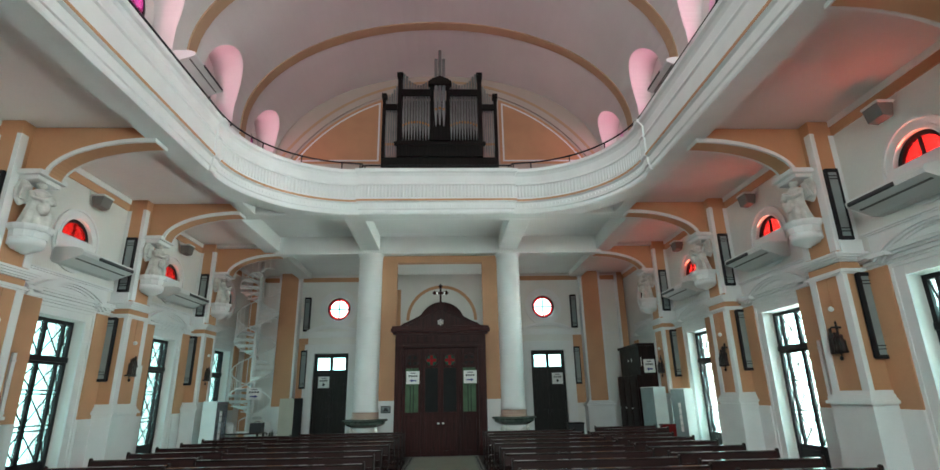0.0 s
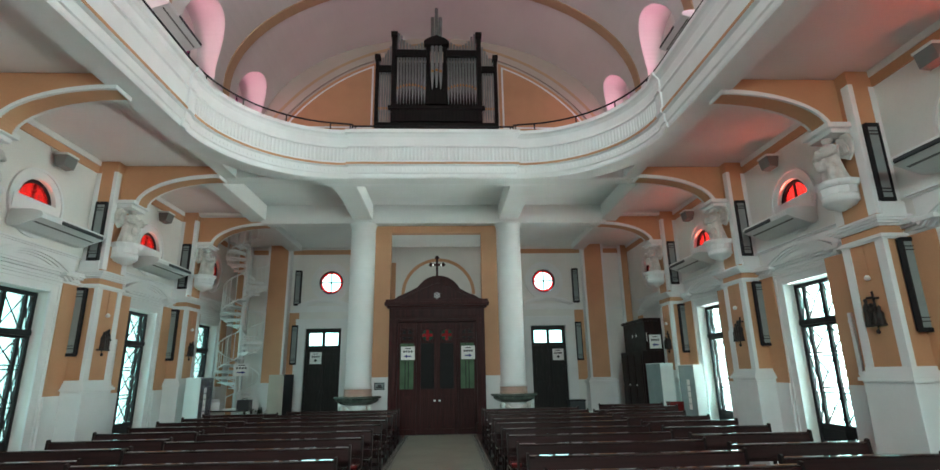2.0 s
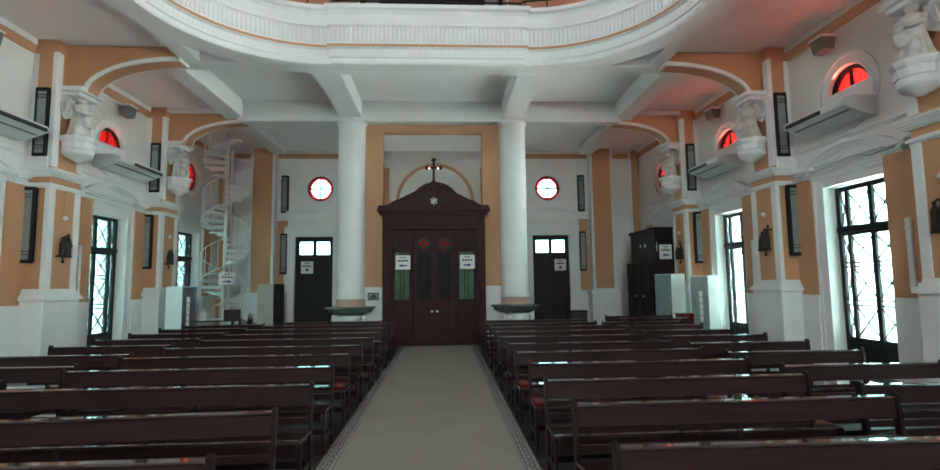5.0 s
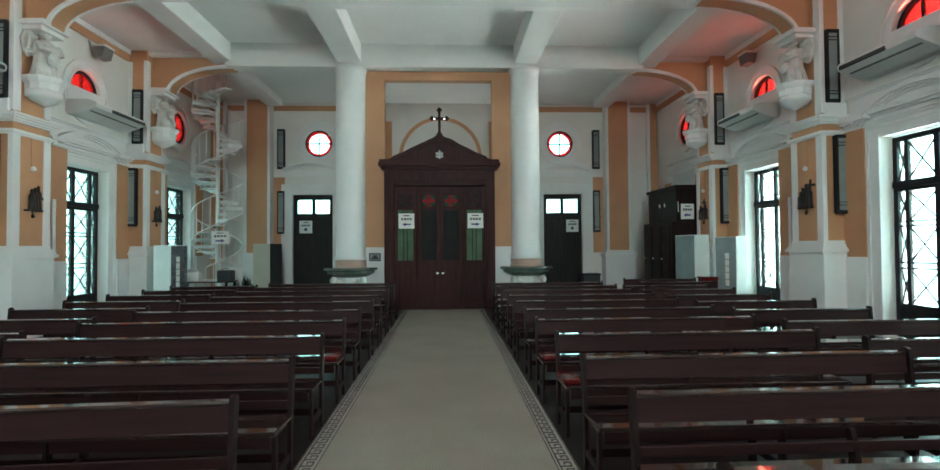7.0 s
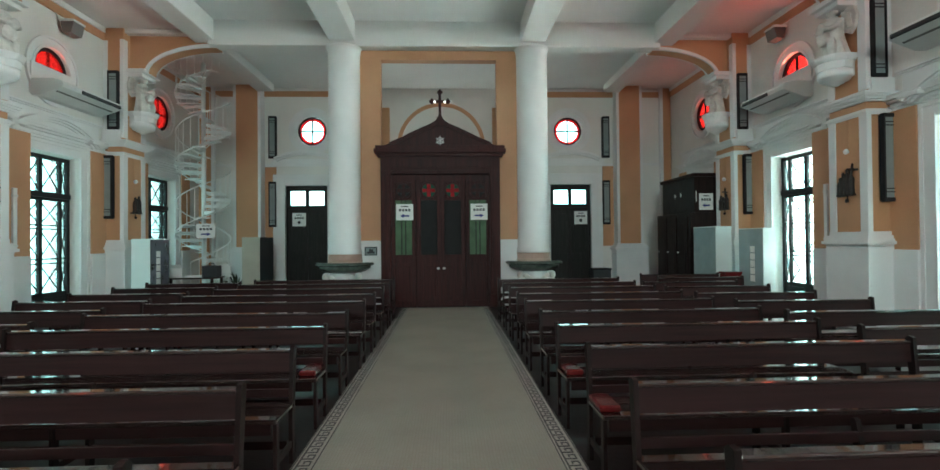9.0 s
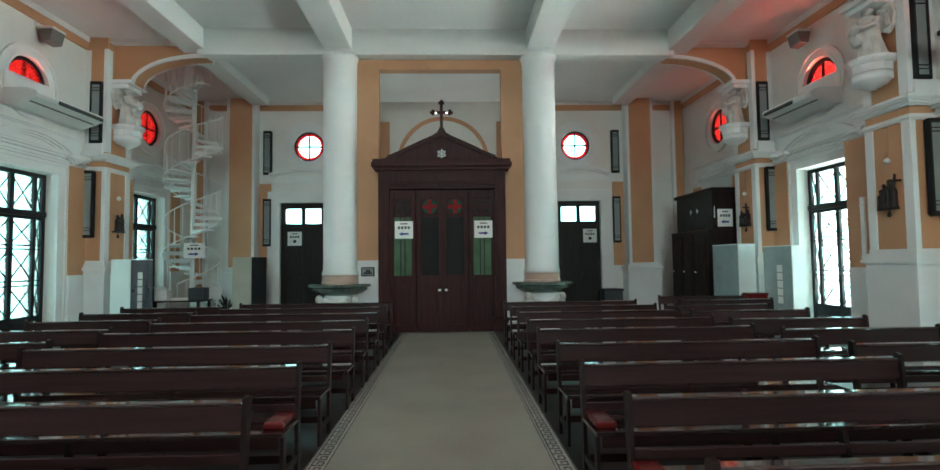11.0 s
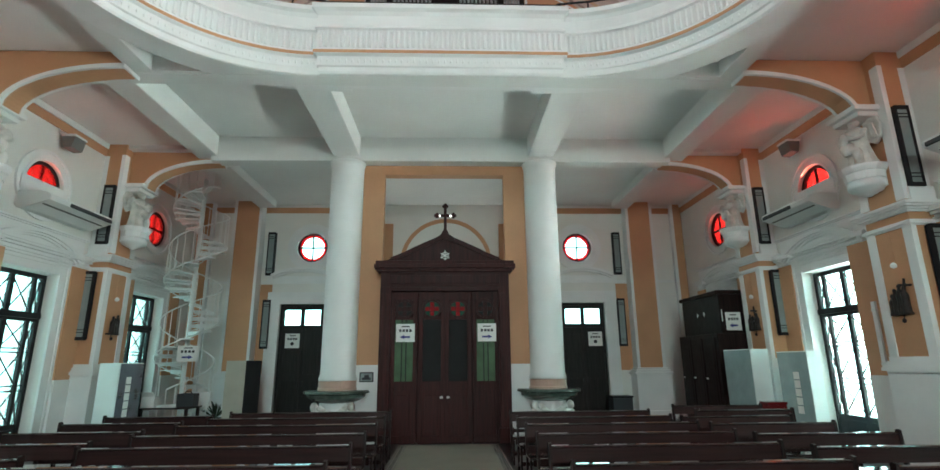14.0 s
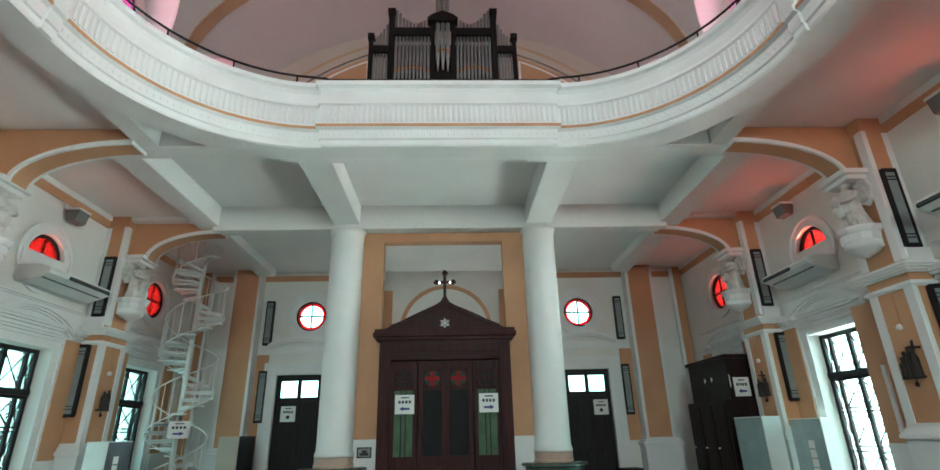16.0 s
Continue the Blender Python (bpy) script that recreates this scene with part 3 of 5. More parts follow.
# ---- piers and what is on them ----
def pier(s, y):
    p = thing("pier", (0, 0, 0), "ochre and white pier with plinth and moulded cornice", "pier", "piers along the aisles", "structure")
    X = lambda a, b: tuple(sorted((s * (a + K[s]), s * (b + K[s]))))
    B = lambda a, b, *r: (*X(a, b), *r)
    y1 = y + PIER
    part("shaft", boxes(B(XP, XW + 0.02, y, y1, 1.6, 6.99)), ORANGE, p)
    part("plinth", boxes(B(XP - 0.07, XW + 0.02, y - 0.07, y1 + 0.07, 0, 1.5), bevel=0.012), MOULD, p)
    wall, face = s * (XW + K[s] + 0.01), s * (XP + K[s])
    path = [(wall, y), (face, y), (face, y1), (wall, y1)]
    path = path[::-1] if s > 0 else path
    bm = bmesh.new()
    moulding(bm, path, [(0.07, 0.03), (0.12, 0.06), (0.09, 0.04), (0.06, 0.06), (0.025, 0.07)], 1.5)
    part("plinth_moulding", bm, MOULD, p)
    # white strips at the corners of the shaft, below and above the cornice
    for z0, z1 in ((1.76, 3.9), (4.28, 6.72)):
        part("strip", boxes(B(XP - 0.018, XP + 0.075, y - 0.018, y + 0.16, z0, z1), bevel=0.006), MOULD, p)
        part("strip", boxes(B(XP - 0.018, XP + 0.075, y1 - 0.16, y1 + 0.018, z0, z1), bevel=0.006), MOULD, p)
    bm = bmesh.new()
    moulding(bm, path, [(0.03, 0.03), (0.06, 0.04), (0.03, 0.03)], 3.83)
    part("necking", bm, MOULD, p)
    bm = bmesh.new()
    moulding(bm, path, [(0.05, 0.03), (0.09, 0.04), (0.13, 0.04), (0.16, 0.05)], 4.06)
    part("cornice", bm, MOULD, p)
    part("block", boxes(B(XP + 0.05, XW + 0.02, y - 0.06, y + 0.24, 4.22, 4.48), bevel=0.012), MOULD, p)
    part("block", boxes(B(XP + 0.05, XW + 0.02, y1 - 0.24, y1 + 0.06, 4.22, 4.48), bevel=0.012), MOULD, p)
    part("wall_panel", boxes(B(7.99, XW + 0.02, y - 0.006, y1 + 0.006, 4.48, 6.68)), MOULD, p)
    return p


def bracket(s, y):
    """Curved ochre bracket that carries the gallery beam."""
    b = thing("bracket", (0, 0, 0), "ochre arched bracket with a white moulded edge", "bracket", "brackets below the galleries", "structure")
    X0, Z0, A, Bz = (5.62, 5.96, 1.68, 0.66) if y > 14 else (5.42, 5.96, 1.88, 0.70)
    an = np.linspace(0, math.pi / 2, 18)
    cur = [(X0 + A * math.sin(a) * 1.0, Z0 + Bz * math.cos(a)) for a in an]
    lo = [(s * x, z) for x, z in cur]
    prism_ = [(s * X0, 6.98)] + lo + [(s * (XP + K[s] + 0.01), 5.96), (s * (XP + K[s] + 0.01), 6.98)]
    part("web", prism(bmesh.new(), prism_, "y", y + 0.27, y + 0.63), ORANGE, b)
    bm = bmesh.new()
    for r0, r1, g in ((0.0, 0.07, 0.05), (0.07, 0.10, 0.02)):
        inner = [(s * (X0 + (A + r0) * math.sin(a)), Z0 + (Bz + r0) * math.cos(a)) for a in an]
        outer_ = [(s * (X0 + (A + r1) * math.sin(a)), Z0 + (Bz + r1) * math.cos(a)) for a in an]
        prism(bm, inner + outer_[::-1], "y", y + 0.27 - g, y + 0.29)
        prism(bm, inner + outer_[::-1], "y", y + 0.61, y + 0.63 + g)
    part("edge", bm, MOULD, b)
    a, c = sorted((s * (X0 - 0.03), s * (X0 + 0.05)))
    part("end_block", boxes((a, c, y + 0.22, y + 0.68, 6.66, 6.735), bevel=0.01), MOULD, b)
    return b


def blob(bm, at, r, sub=2, rough=0.0, seed=0):
    g = bmesh.ops.create_icosphere(bm, subdivisions=sub, radius=1.0)
    for v in g["verts"]:
        k = 1 + rough * noise.noise(v.co * 2.3 + Vector((seed, seed * 1.7, 0)))
        v.co = Vector((v.co.x * r[0] * k + at[0], v.co.y * r[1] * k + at[1], v.co.z * r[2] * k + at[2]))
    return g["verts"]


def fuse(ob, voxel):
    """Melts overlapping shapes into one cast skin."""
    md = ob.modifiers.new("cast", "REMESH")
    md.mode, md.voxel_size = "VOXEL", voxel
    dg = bpy.context.evaluated_depsgraph_get()
    dg.update()
    me = bpy.data.meshes.new_from_object(ob.evaluated_get(dg))
    ob.modifiers.clear()
    ob.data = me
    for f in me.polygons:
        f.use_smooth = True
    return ob


def angel_mesh(seed):
    """A robed winged figure with folds, standing on z = 0, facing -x, 1.1 m high."""
    bm = bmesh.new()
    n = 28
    prof = [(0.20, 0), (0.215, 0.05), (0.19, 0.2), (0.17, 0.4), (0.155, 0.55), (0.165, 0.66), (0.175, 0.76), (0.12, 0.84), (0.055, 0.87)]
    rings = []
    for r, z in prof:
        fold = 0.16 * max(0.0, 1 - z / 0.6)
        rings.append([bm.verts.new(((r * (1 + fold * math.sin(7 * t + seed) + 0.4 * fold * math.sin(13 * t))) * math.cos(t) * 0.85 + 0.03 * math.sin(z * 3 + seed), r * (1 + fold * math.sin(7 * t + seed)) * math.sin(t), z)) for t in [2 * math.pi * i / n for i in range(n)]])
    for p, q in zip(rings, rings[1:]):
        for i in range(n):
            bm.faces.new((p[i], p[(i + 1) % n], q[(i + 1) % n], q[i]))
    bm.faces.new(rings[0][::-1])
    bm.faces.new(rings[-1])
    blob(bm, (-0.03, 0, 0.96), (0.075, 0.07, 0.095), 2, 0.15, seed)
    blob(bm, (0.01, 0, 0.99), (0.085, 0.085, 0.085), 2, 0.4, seed + 3)
    for k in (-1, 1):
        tube(bm, [(0.0, k * 0.17, 0.76), (-0.08, k * 0.21, 0.62), (-0.2, k * 0.12, 0.58), (-0.24, k * 0.03, 0.64)], 0.05, 8)
        w = [(0.09, k * 0.06, 0.55), (0.13, k * 0.20, 0.42), (0.15, k * 0.28, 0.55), (0.16, k * 0.31, 0.8), (0.15, k * 0.26, 1.0), (0.13, k * 0.17, 1.06), (0.10, k * 0.07, 0.92)]
        f0 = [bm.verts.new(q) for q in w]
        f1 = [bm.verts.new((q[0] + 0.06, q[1], q[2])) for q in w]
        bm.faces.new(f0)
        bm.faces.new(f1[::-1])
        for i in range(len(w)):
            bm.faces.new((f0[i], f1[i], f1[(i + 1) % len(w)], f0[(i + 1) % len(w)]))
        for j in range(4):
            tube(bm, [(0.08, k * (0.10 + 0.05 * j), 0.95 - 0.03 * j), (0.10, k * (0.13 + 0.05 * j), 0.55)], 0.022, 5)
    blob(bm, (-0.17, 0.03, 0.42), (0.09, 0.12, 0.16), 2, 0.35, seed + 5)
    blob(bm, (-0.14, -0.12, 0.2), (0.07, 0.08, 0.2), 2, 0.3, seed + 7)
    blob(bm, (-0.24, 0.0, 0.62), (0.05, 0.09, 0.12), 2, 0.3, seed + 9)
    return bm


def relief_mesh(seed):
    """A small dark sculpted group on a ledge, flat side towards +x."""
    bm = bmesh.new()
    rnd = random.Random(seed)
    box(bm, -0.10, 0.0, -0.20, 0.20, 0.0, 0.035, 0.01)
    for k in range(3 + seed % 2):
        y = -0.13 + 0.09 * k + rnd.uniform(-0.02, 0.02)
        h = rnd.uniform(0.22, 0.42)
        lathe(bm, [(0.065, 0.03), (0.055, h * 0.5), (0.06, h * 0.8), (0.025, h)], 9, (-0.05, y, 0))
        blob(bm, (-0.05, y, h + 0.035), (0.035, 0.032, 0.045), 1, 0.2, seed + k)
        tube(bm, [(-0.06, y, h * 0.8), (-0.09, y + rnd.uniform(-0.09, 0.09), h * rnd.uniform(0.5, 1.1))], 0.018, 5)
    if seed % 2:
        a = rnd.uniform(-0.1, 0.1)
        tube(bm, [(-0.03, -0.05, 0.05), (-0.03, -0.05 + a, 0.56)], 0.022, 6)
        tube(bm, [(-0.03, -0.17 + a, 0.44), (-0.03, 0.09 + a, 0.47)], 0.022, 6)
    tube(bm, [(-0.02, 0, 0.0), (-0.02, 0, -0.05)], 0.012, 5)
    blob(bm, (-0.035, 0, -0.085), (0.03, 0.04, 0.04), 2, 0.0, seed)
    return bm


def wall_lamp(height):
    """A long lantern: dark frame, pale glass, bars. Back at y = 0, faces -y, foot at z = 0."""
    t = thing("wall_lamp", label="long dark-framed wall lamp with grey glass", category="wall lamp", group="lamps on the piers")
    w, d = 0.125, 0.09
    part("frame", boxes((-w, -w + 0.032, -d, 0, 0.05, height - 0.05), (w - 0.032, w, -d, 0, 0.05, height - 0.05), (-w, w, -d, 0, 0, 0.07), (-w, w, -d, 0, height - 0.07, height), bevel=0.004), IRON, t)
    part("glass", boxes((-w + 0.03, w - 0.03, -d + 0.025, -0.005, 0.06, height - 0.06)), GREYF, t, "grey glass")
    for k in (0.16, 0.22, height - 0.22, height - 0.16):
        part("bar", boxes((-w + 0.03, w - 0.03, -d + 0.005, -d + 0.024, k, k + 0.015)), IRON, t)
    part("back_plate", boxes((-w - 0.02, w + 0.02, -0.012, 0.0, 0.02, height - 0.02)), IRON, t)
    return t


for s in (-1, 1):
    for i, y in enumerate(PIERS):
        pier(s, y)
        bracket(s, y)
        if i > 3:
            continue
        yc = y + PIER / 2
        face = s * (XP + K[s])
        c = thing("corbel", (face - s * 0.22, yc, 4.40), "white moulded corbel hanging below a statue", "corbel", "corbels on the piers")
        turn = pose(0, 0, 0, 0, 0, 22.5)
        part("bowl", lathe(bmesh.new(), [(0.03, 0.05), (0.07, 0.06), (0.085, 0.09), (0.15, 0.105), (0.17, 0.13), (0.235, 0.15), (0.255, 0.19), (0.275, 0.20), (0.28, 0.33)], 24, turn=turn), MOULD, c, smooth=True)
        part("shelf", lathe(bmesh.new(), [(0.0, 0.33), (0.30, 0.33), (0.31, 0.46), (0.33, 0.47), (0.36, 0.52), (0.37, 0.57), (0.0, 0.57)], 12, turn=turn), MOULD, c)
        part("back_block", boxes((*sorted((0.0, s * 0.23)), -0.2, 0.2, 0.2, 0.56), bevel=0.015), MOULD, c)
        st = fuse(part("statue", angel_mesh(i + (7 if s > 0 else 0)), STATUE, smooth=False), 0.014)
        st.matrix_basis = pose(face - s * 0.24, yc, 4.975, 0, 0, 0 if s > 0 else 180) @ Matrix.Diagonal((1.0, 1.15, 0.86, 1))
        tagged(st, "white plaster angel statue standing on a corbel", "statue", "angel statues")
        cap = thing("capital", (face, yc, 5.87), "white moulded capital above a statue", "capital", "capitals on the piers")
        part("slab", boxes((*sorted((-s * 0.46, s * 0.02)), -0.36, 0.36, 0.06, 0.16), bevel=0.015), MOULD, cap)
        part("neck", boxes((*sorted((-s * 0.38, s * 0.02)), -0.30, 0.30, -0.03, 0.06), bevel=0.015), MOULD, cap)
        r = fuse(part("relief", relief_mesh(i * 2 + (3 if s > 0 else 0)), BRONZE), 0.010)
        r.matrix_basis = pose(face - s * 0.001, yc, 2.42, 0, 0, 0 if s > 0 else 180) @ Matrix.Diagonal((1, 0.95, 1.05, 1))
        tagged(r, "small dark bronze station relief on a pier", "relief", "station reliefs")
        b = thing("wall_bulb", (face, yc - 0.02, 3.25), "small white bulb hanging on a cord", "bulb", "bulbs above the reliefs")
        part("cord", tube(bmesh.new(), [(-s * 0.012, 0, 0.0), (-s * 0.012, 0, 0.62)], 0.008), ORANGE, b)
        part("bulb", lathe(bmesh.new(), [(0.012, 0.0), (0.045, 0.02), (0.05, 0.06), (0.02, 0.10)], 12, (-s * 0.05, 0, -0.06)), MOULD, b)

lampL, lampU = wall_lamp(1.55), wall_lamp(1.45)
first = {id(lampL): True, id(lampU): True}
for s in (-1, 1):
    for y in PIERS[:4]:
        for src, z in ((lampL, 2.28), (lampU, 4.47)):
            m = pose(s * ((7.955 if src is lampL else 7.83) + K[s]), y - (0.001 if src is lampU else 0.03), z)
            if first.pop(id(src), None):
                src.matrix_basis = m
            else:
                copy_thing(src, m)
    # on the back wall beside the pilasters
    for src, z in ((lampL, 2.2), (lampU, 4.55)):
        copy_thing(src, pose(s * 5.78, YB - 0.001, z))


# ---- windows of the side walls ----
def tall_window(name, half, label):
    """Black framed window door with crossed lattice; in the plane x = 0, centred on y = 0."""
    t = thing(name, label=label, category="window", kind="structure")
    H = 3.60
    d = 0.05
    part("window_frame", boxes((-d, d, -half, -half + 0.09, 0.02, H), (-d, d, half - 0.09, half, 0.02, H), (-d, d, -half + 0.09, half - 0.09, H - 0.09, H), bevel=0.006), IRON, t)
    part("transom", boxes((-d - 0.04, d + 0.04, -half + 0.02, half - 0.02, 2.68, 2.80), (-d, d, -half + 0.09, half - 0.09, 2.62, 2.68), bevel=0.006), IRON, t)
    part("door_panel", boxes((-0.03, 0.03, -half + 0.09, half - 0.09, 0.02, 0.62), (-0.042, 0.042, -half + 0.16, -0.08, 0.12, 0.52), (-0.042, 0.042, 0.08, half - 0.16, 0.12, 0.52)), IRON, t)
    side = half - 0.27
    cols = [-half + 0.09, -side, 0.0, side, half - 0.09]
    for k in cols[1:-1]:
        w = 0.05 if abs(k) < 0.01 else 0.04
        part("mullion", boxes((-d + 0.01, d - 0.01, k - w, k + w, 0.62, 2.62), (-d + 0.01, d - 0.01, k - w, k + w, 2.80, H - 0.09)), IRON, t)
    rows = [0.62, 1.25, 1.35, 2.0, 2.08, 2.62]
    for z in rows[1:-1]:
        part("glazing_bar", boxes((-0.02, 0.02, -half + 0.09, half - 0.09, z - 0.014, z + 0.014)), IRON, t)
    cells = [(a, b, c, e) for a, b in zip(cols, cols[1:]) for c, e in ((0.62, 1.25), (1.35, 2.0), (2.08, 2.62), (2.80, H - 0.09))]
    for a, b, c, e in cells:
        bm = bmesh.new()
        tube(bm, [(-0.012, a, c), (-0.012, b, e)], 0.016, 5)
        tube(bm, [(-0.012, a, e), (-0.012, b, c)], 0.016, 5)
        part("lattice", bm, IRON, t)
    for a, b in zip(cols, cols[1:]):
        for c, e in ((0.62, 2.62), (2.80, H - 0.09)):
            p = part("pane", boxes((0.004, 0.010, a, b, c, e)), PANE, t)
            p.visible_shadow = False
    return t


win = tall_window("window_1", HALF, "tall black-framed window door with crossed lattice panes")
n_win = 1
for y in BAYS[:5]:
    for s in (-1, 1):
        m = pose(s * (8.36 + K[s]), y, 0, 0, 0, 0 if s > 0 else 180)
        if n_win == 1:
            win.matrix_basis = m
        else:
            copy_thing(win, m).name = "window_%d" % n_win
        n_win += 1
small = tall_window("window_%d" % n_win, 0.9, "black-framed window door behind the spiral stair")
small.matrix_basis = pose(-8.5, 19.85, 0, 0, 0, 180)


def window_surround(s, y, half, near, far):
    """White architrave, ledge and segmental pediment of one window, with ochre flank panels as far as the piers."""
    t = thing("window_surround", label="white moulded architrave and arched pediment round a window", category="architrave", group="window surrounds", kind="structure")
    X = lambda a, b: tuple(sorted((s * (a + K[s]), s * (b + K[s]))))
    w = 0.29
    for q in (-1, 1):
        a, b = sorted((y + q * half, y + q * (half + w)))
        o = (a, a + 0.07) if q < 0 else (b - 0.07, b)
        i_ = (b - 0.05, b) if q < 0 else (a, a + 0.05)
        part("jamb", boxes((*X(XW - 0.03, XW + 0.01), a, b, 0, 3.86), (*X(XW - 0.055, XW - 0.03), *o, 0, 3.86), (*X(XW - 0.045, XW - 0.03), *i_, 0, 3.66), bevel=0.004), MOULD, t)
    part("head", boxes((*X(XW - 0.03, XW + 0.01), y - half, y + half, 3.62, 3.86), (*X(XW - 0.055, XW - 0.03), y - half - w + 0.07, y + half + w - 0.07, 3.79, 3.86), bevel=0.004), MOULD, t)
    bm = bmesh.new()
    path = [(s * (XW + K[s]), y - far), (s * (XW + K[s]), y + near)]
    moulding(bm, path if s < 0 else path[::-1], [(0.06, 0.05), (0.10, 0.03), (0.05, 0.05), (0.12, 0.05), (0.18, 0.05), (0.20, 0.03)], 3.87)
    part("ledge", bm, MOULD, t)
    # the pediment: a low segmental hood with level feet in front of a flat field, which ends in a small cornice
    mid, w2, z0, z1 = s * (XW + K[s]), half + 0.42, 3.99, 4.40
    R = (w2 * w2 + (z1 - z0) ** 2) / (2 * (z1 - z0))
    zc, q0 = z1 - R, math.asin(w2 / R)
    part("field", boxes((*X(XW - 0.10, XW + 0.01), y - w2 - 0.1, y + w2 + 0.1, 4.09, 4.44), bevel=0.008), MOULD, t)
    part("field_cornice", boxes((*X(XW - 0.13, XW + 0.01), y - w2 - 0.13, y + w2 + 0.13, 4.44, 4.47), (*X(XW - 0.17, XW + 0.01), y - w2 - 0.17, y + w2 + 0.17, 4.47, 4.51), bevel=0.006), MOULD, t)
    bm = bmesh.new()
    for r0, r1, o, q1 in ((R - 0.07, R, 0.24, q0), (R - 0.11, R - 0.07, 0.19, q0), (R - 0.15, R - 0.11, 0.14, q0 - 0.02)):
        an = np.linspace(-q1, q1, 26)
        prism(bm, [(y + r0 * math.sin(q), zc + r0 * math.cos(q)) for q in an] + [(y + r1 * math.sin(q), zc + r1 * math.cos(q)) for q in an[::-1]], "x", mid - s * 0.02, mid - s * o)
    part("pediment", bm, MOULD, t)
    bm = bmesh.new()
    chord = [(y + 1.62 * math.sin(q), z1 - 0.21 - 1.62 + 1.62 * math.cos(q)) for q in np.linspace(-0.42, 0.42, 18)]
    prism(bm, chord, "x", mid - s * 0.02, mid - s * 0.17)
    part("tympanum", bm, MOULD, t)
    for q in (-1, 1):
        a, b = sorted((y + q * (w2 - 0.34), y + q * (w2 + 0.05)))
        part("pediment_foot", boxes((*X(XW - 0.26, XW + 0.01), a, b, 3.99, 4.06), (*X(XW - 0.22, XW + 0.01), a, b, 4.06, 4.09), bevel=0.008), MOULD, t)
    for q, e, proud in ((-1, far, 0.24), (1, near, 0.08)):
        inner_ = y + q * ((half + w) if q > 0 else (half + 0.02))
        a, b = sorted((inner_, y + q * e))
        if b - a > 0.05:
            part("flank_panel", boxes((*X(XW - proud, XW + 0.01), a, b, 1.44, 3.86)), ORANGE, t)
            part("flank_foot", boxes((*X(XW - proud - 0.02, XW + 0.01), a, b, 0, 1.44), bevel=0.006), MOULD, t)
    return t


for s in (-1, 1):
    for y in BAYS[:5]:
        window_surround(s, y, HALF, 1.67, 1.69)
    window_surround(s, 19.85, 0.9, 1.7, 1.52)
    # conduits on the ochre panels beyond the piers
    for y in BAYS[:4]:
        c = thing("conduit", (s * (XW + K[s] - 0.24), y - 1.27, 1.52), "white boxed cable conduit on an ochre wall panel", "conduit", "conduits beside the piers")
        part("channel", boxes((*sorted((0.0, -s * 0.045)), -0.045, 0.045, 0.0, 1.22), bevel=0.006), MOULD, c)
        part("clip", boxes((*sorted((0.0, -s * 0.052)), -0.055, 0.055, 0.10, 0.14), (*sorted((0.0, -s * 0.052)), -0.055, 0.055, 1.05, 1.09), bevel=0.004), ACM, c)
    # frieze below the ceiling
    for o, z0, z1, m, label in ((0.03, 6.68, 6.87, ORANGE, "ochre painted frieze below the ceiling"), (0.06, 6.87, 6.995, MOULD, "white cornice below the ceiling")):
        tagged(part("frieze", boxes((*sorted((s * (XW + K[s] - o), s * (XW + K[s] + 0.01))), YF, YB, z0, z1)), m), label, "frieze", kind="structure")


def round_window(axis, at, r, glassm, name, ring=0.05):
    t = thing(name, at, "round stained glass window in a dark frame with a cross bar", "window", "round windows", "structure")
    bm = disc(bmesh.new(), (0, 0, 0), axis, r, 0.08, 40, r - ring)
    part("frame", bm, IRON, t)
    k = 0.023
    if axis == "x":
        part("bar", boxes((0.01, 0.05, -k, k, -r + 0.06, r - 0.06)), IRON, t)
        part("bar", boxes((0.01, 0.05, -r + 0.06, r - 0.06, -k, k)), IRON, t)
    else:
        part("bar", boxes((-k, k, 0.01, 0.05, -r + 0.06, r - 0.06)), IRON, t)
        part("bar", boxes((-r + 0.06, r - 0.06, 0.01, 0.05, -k, k)), IRON, t)
    p = part("pane", disc(bmesh.new(), (0.055 if axis == "x" else 0, 0.055 if axis == "y" else 0, 0), axis, r - 0.05, 0.008, 40), glassm, t)
    p.visible_shadow = glassm != PANE
    return t


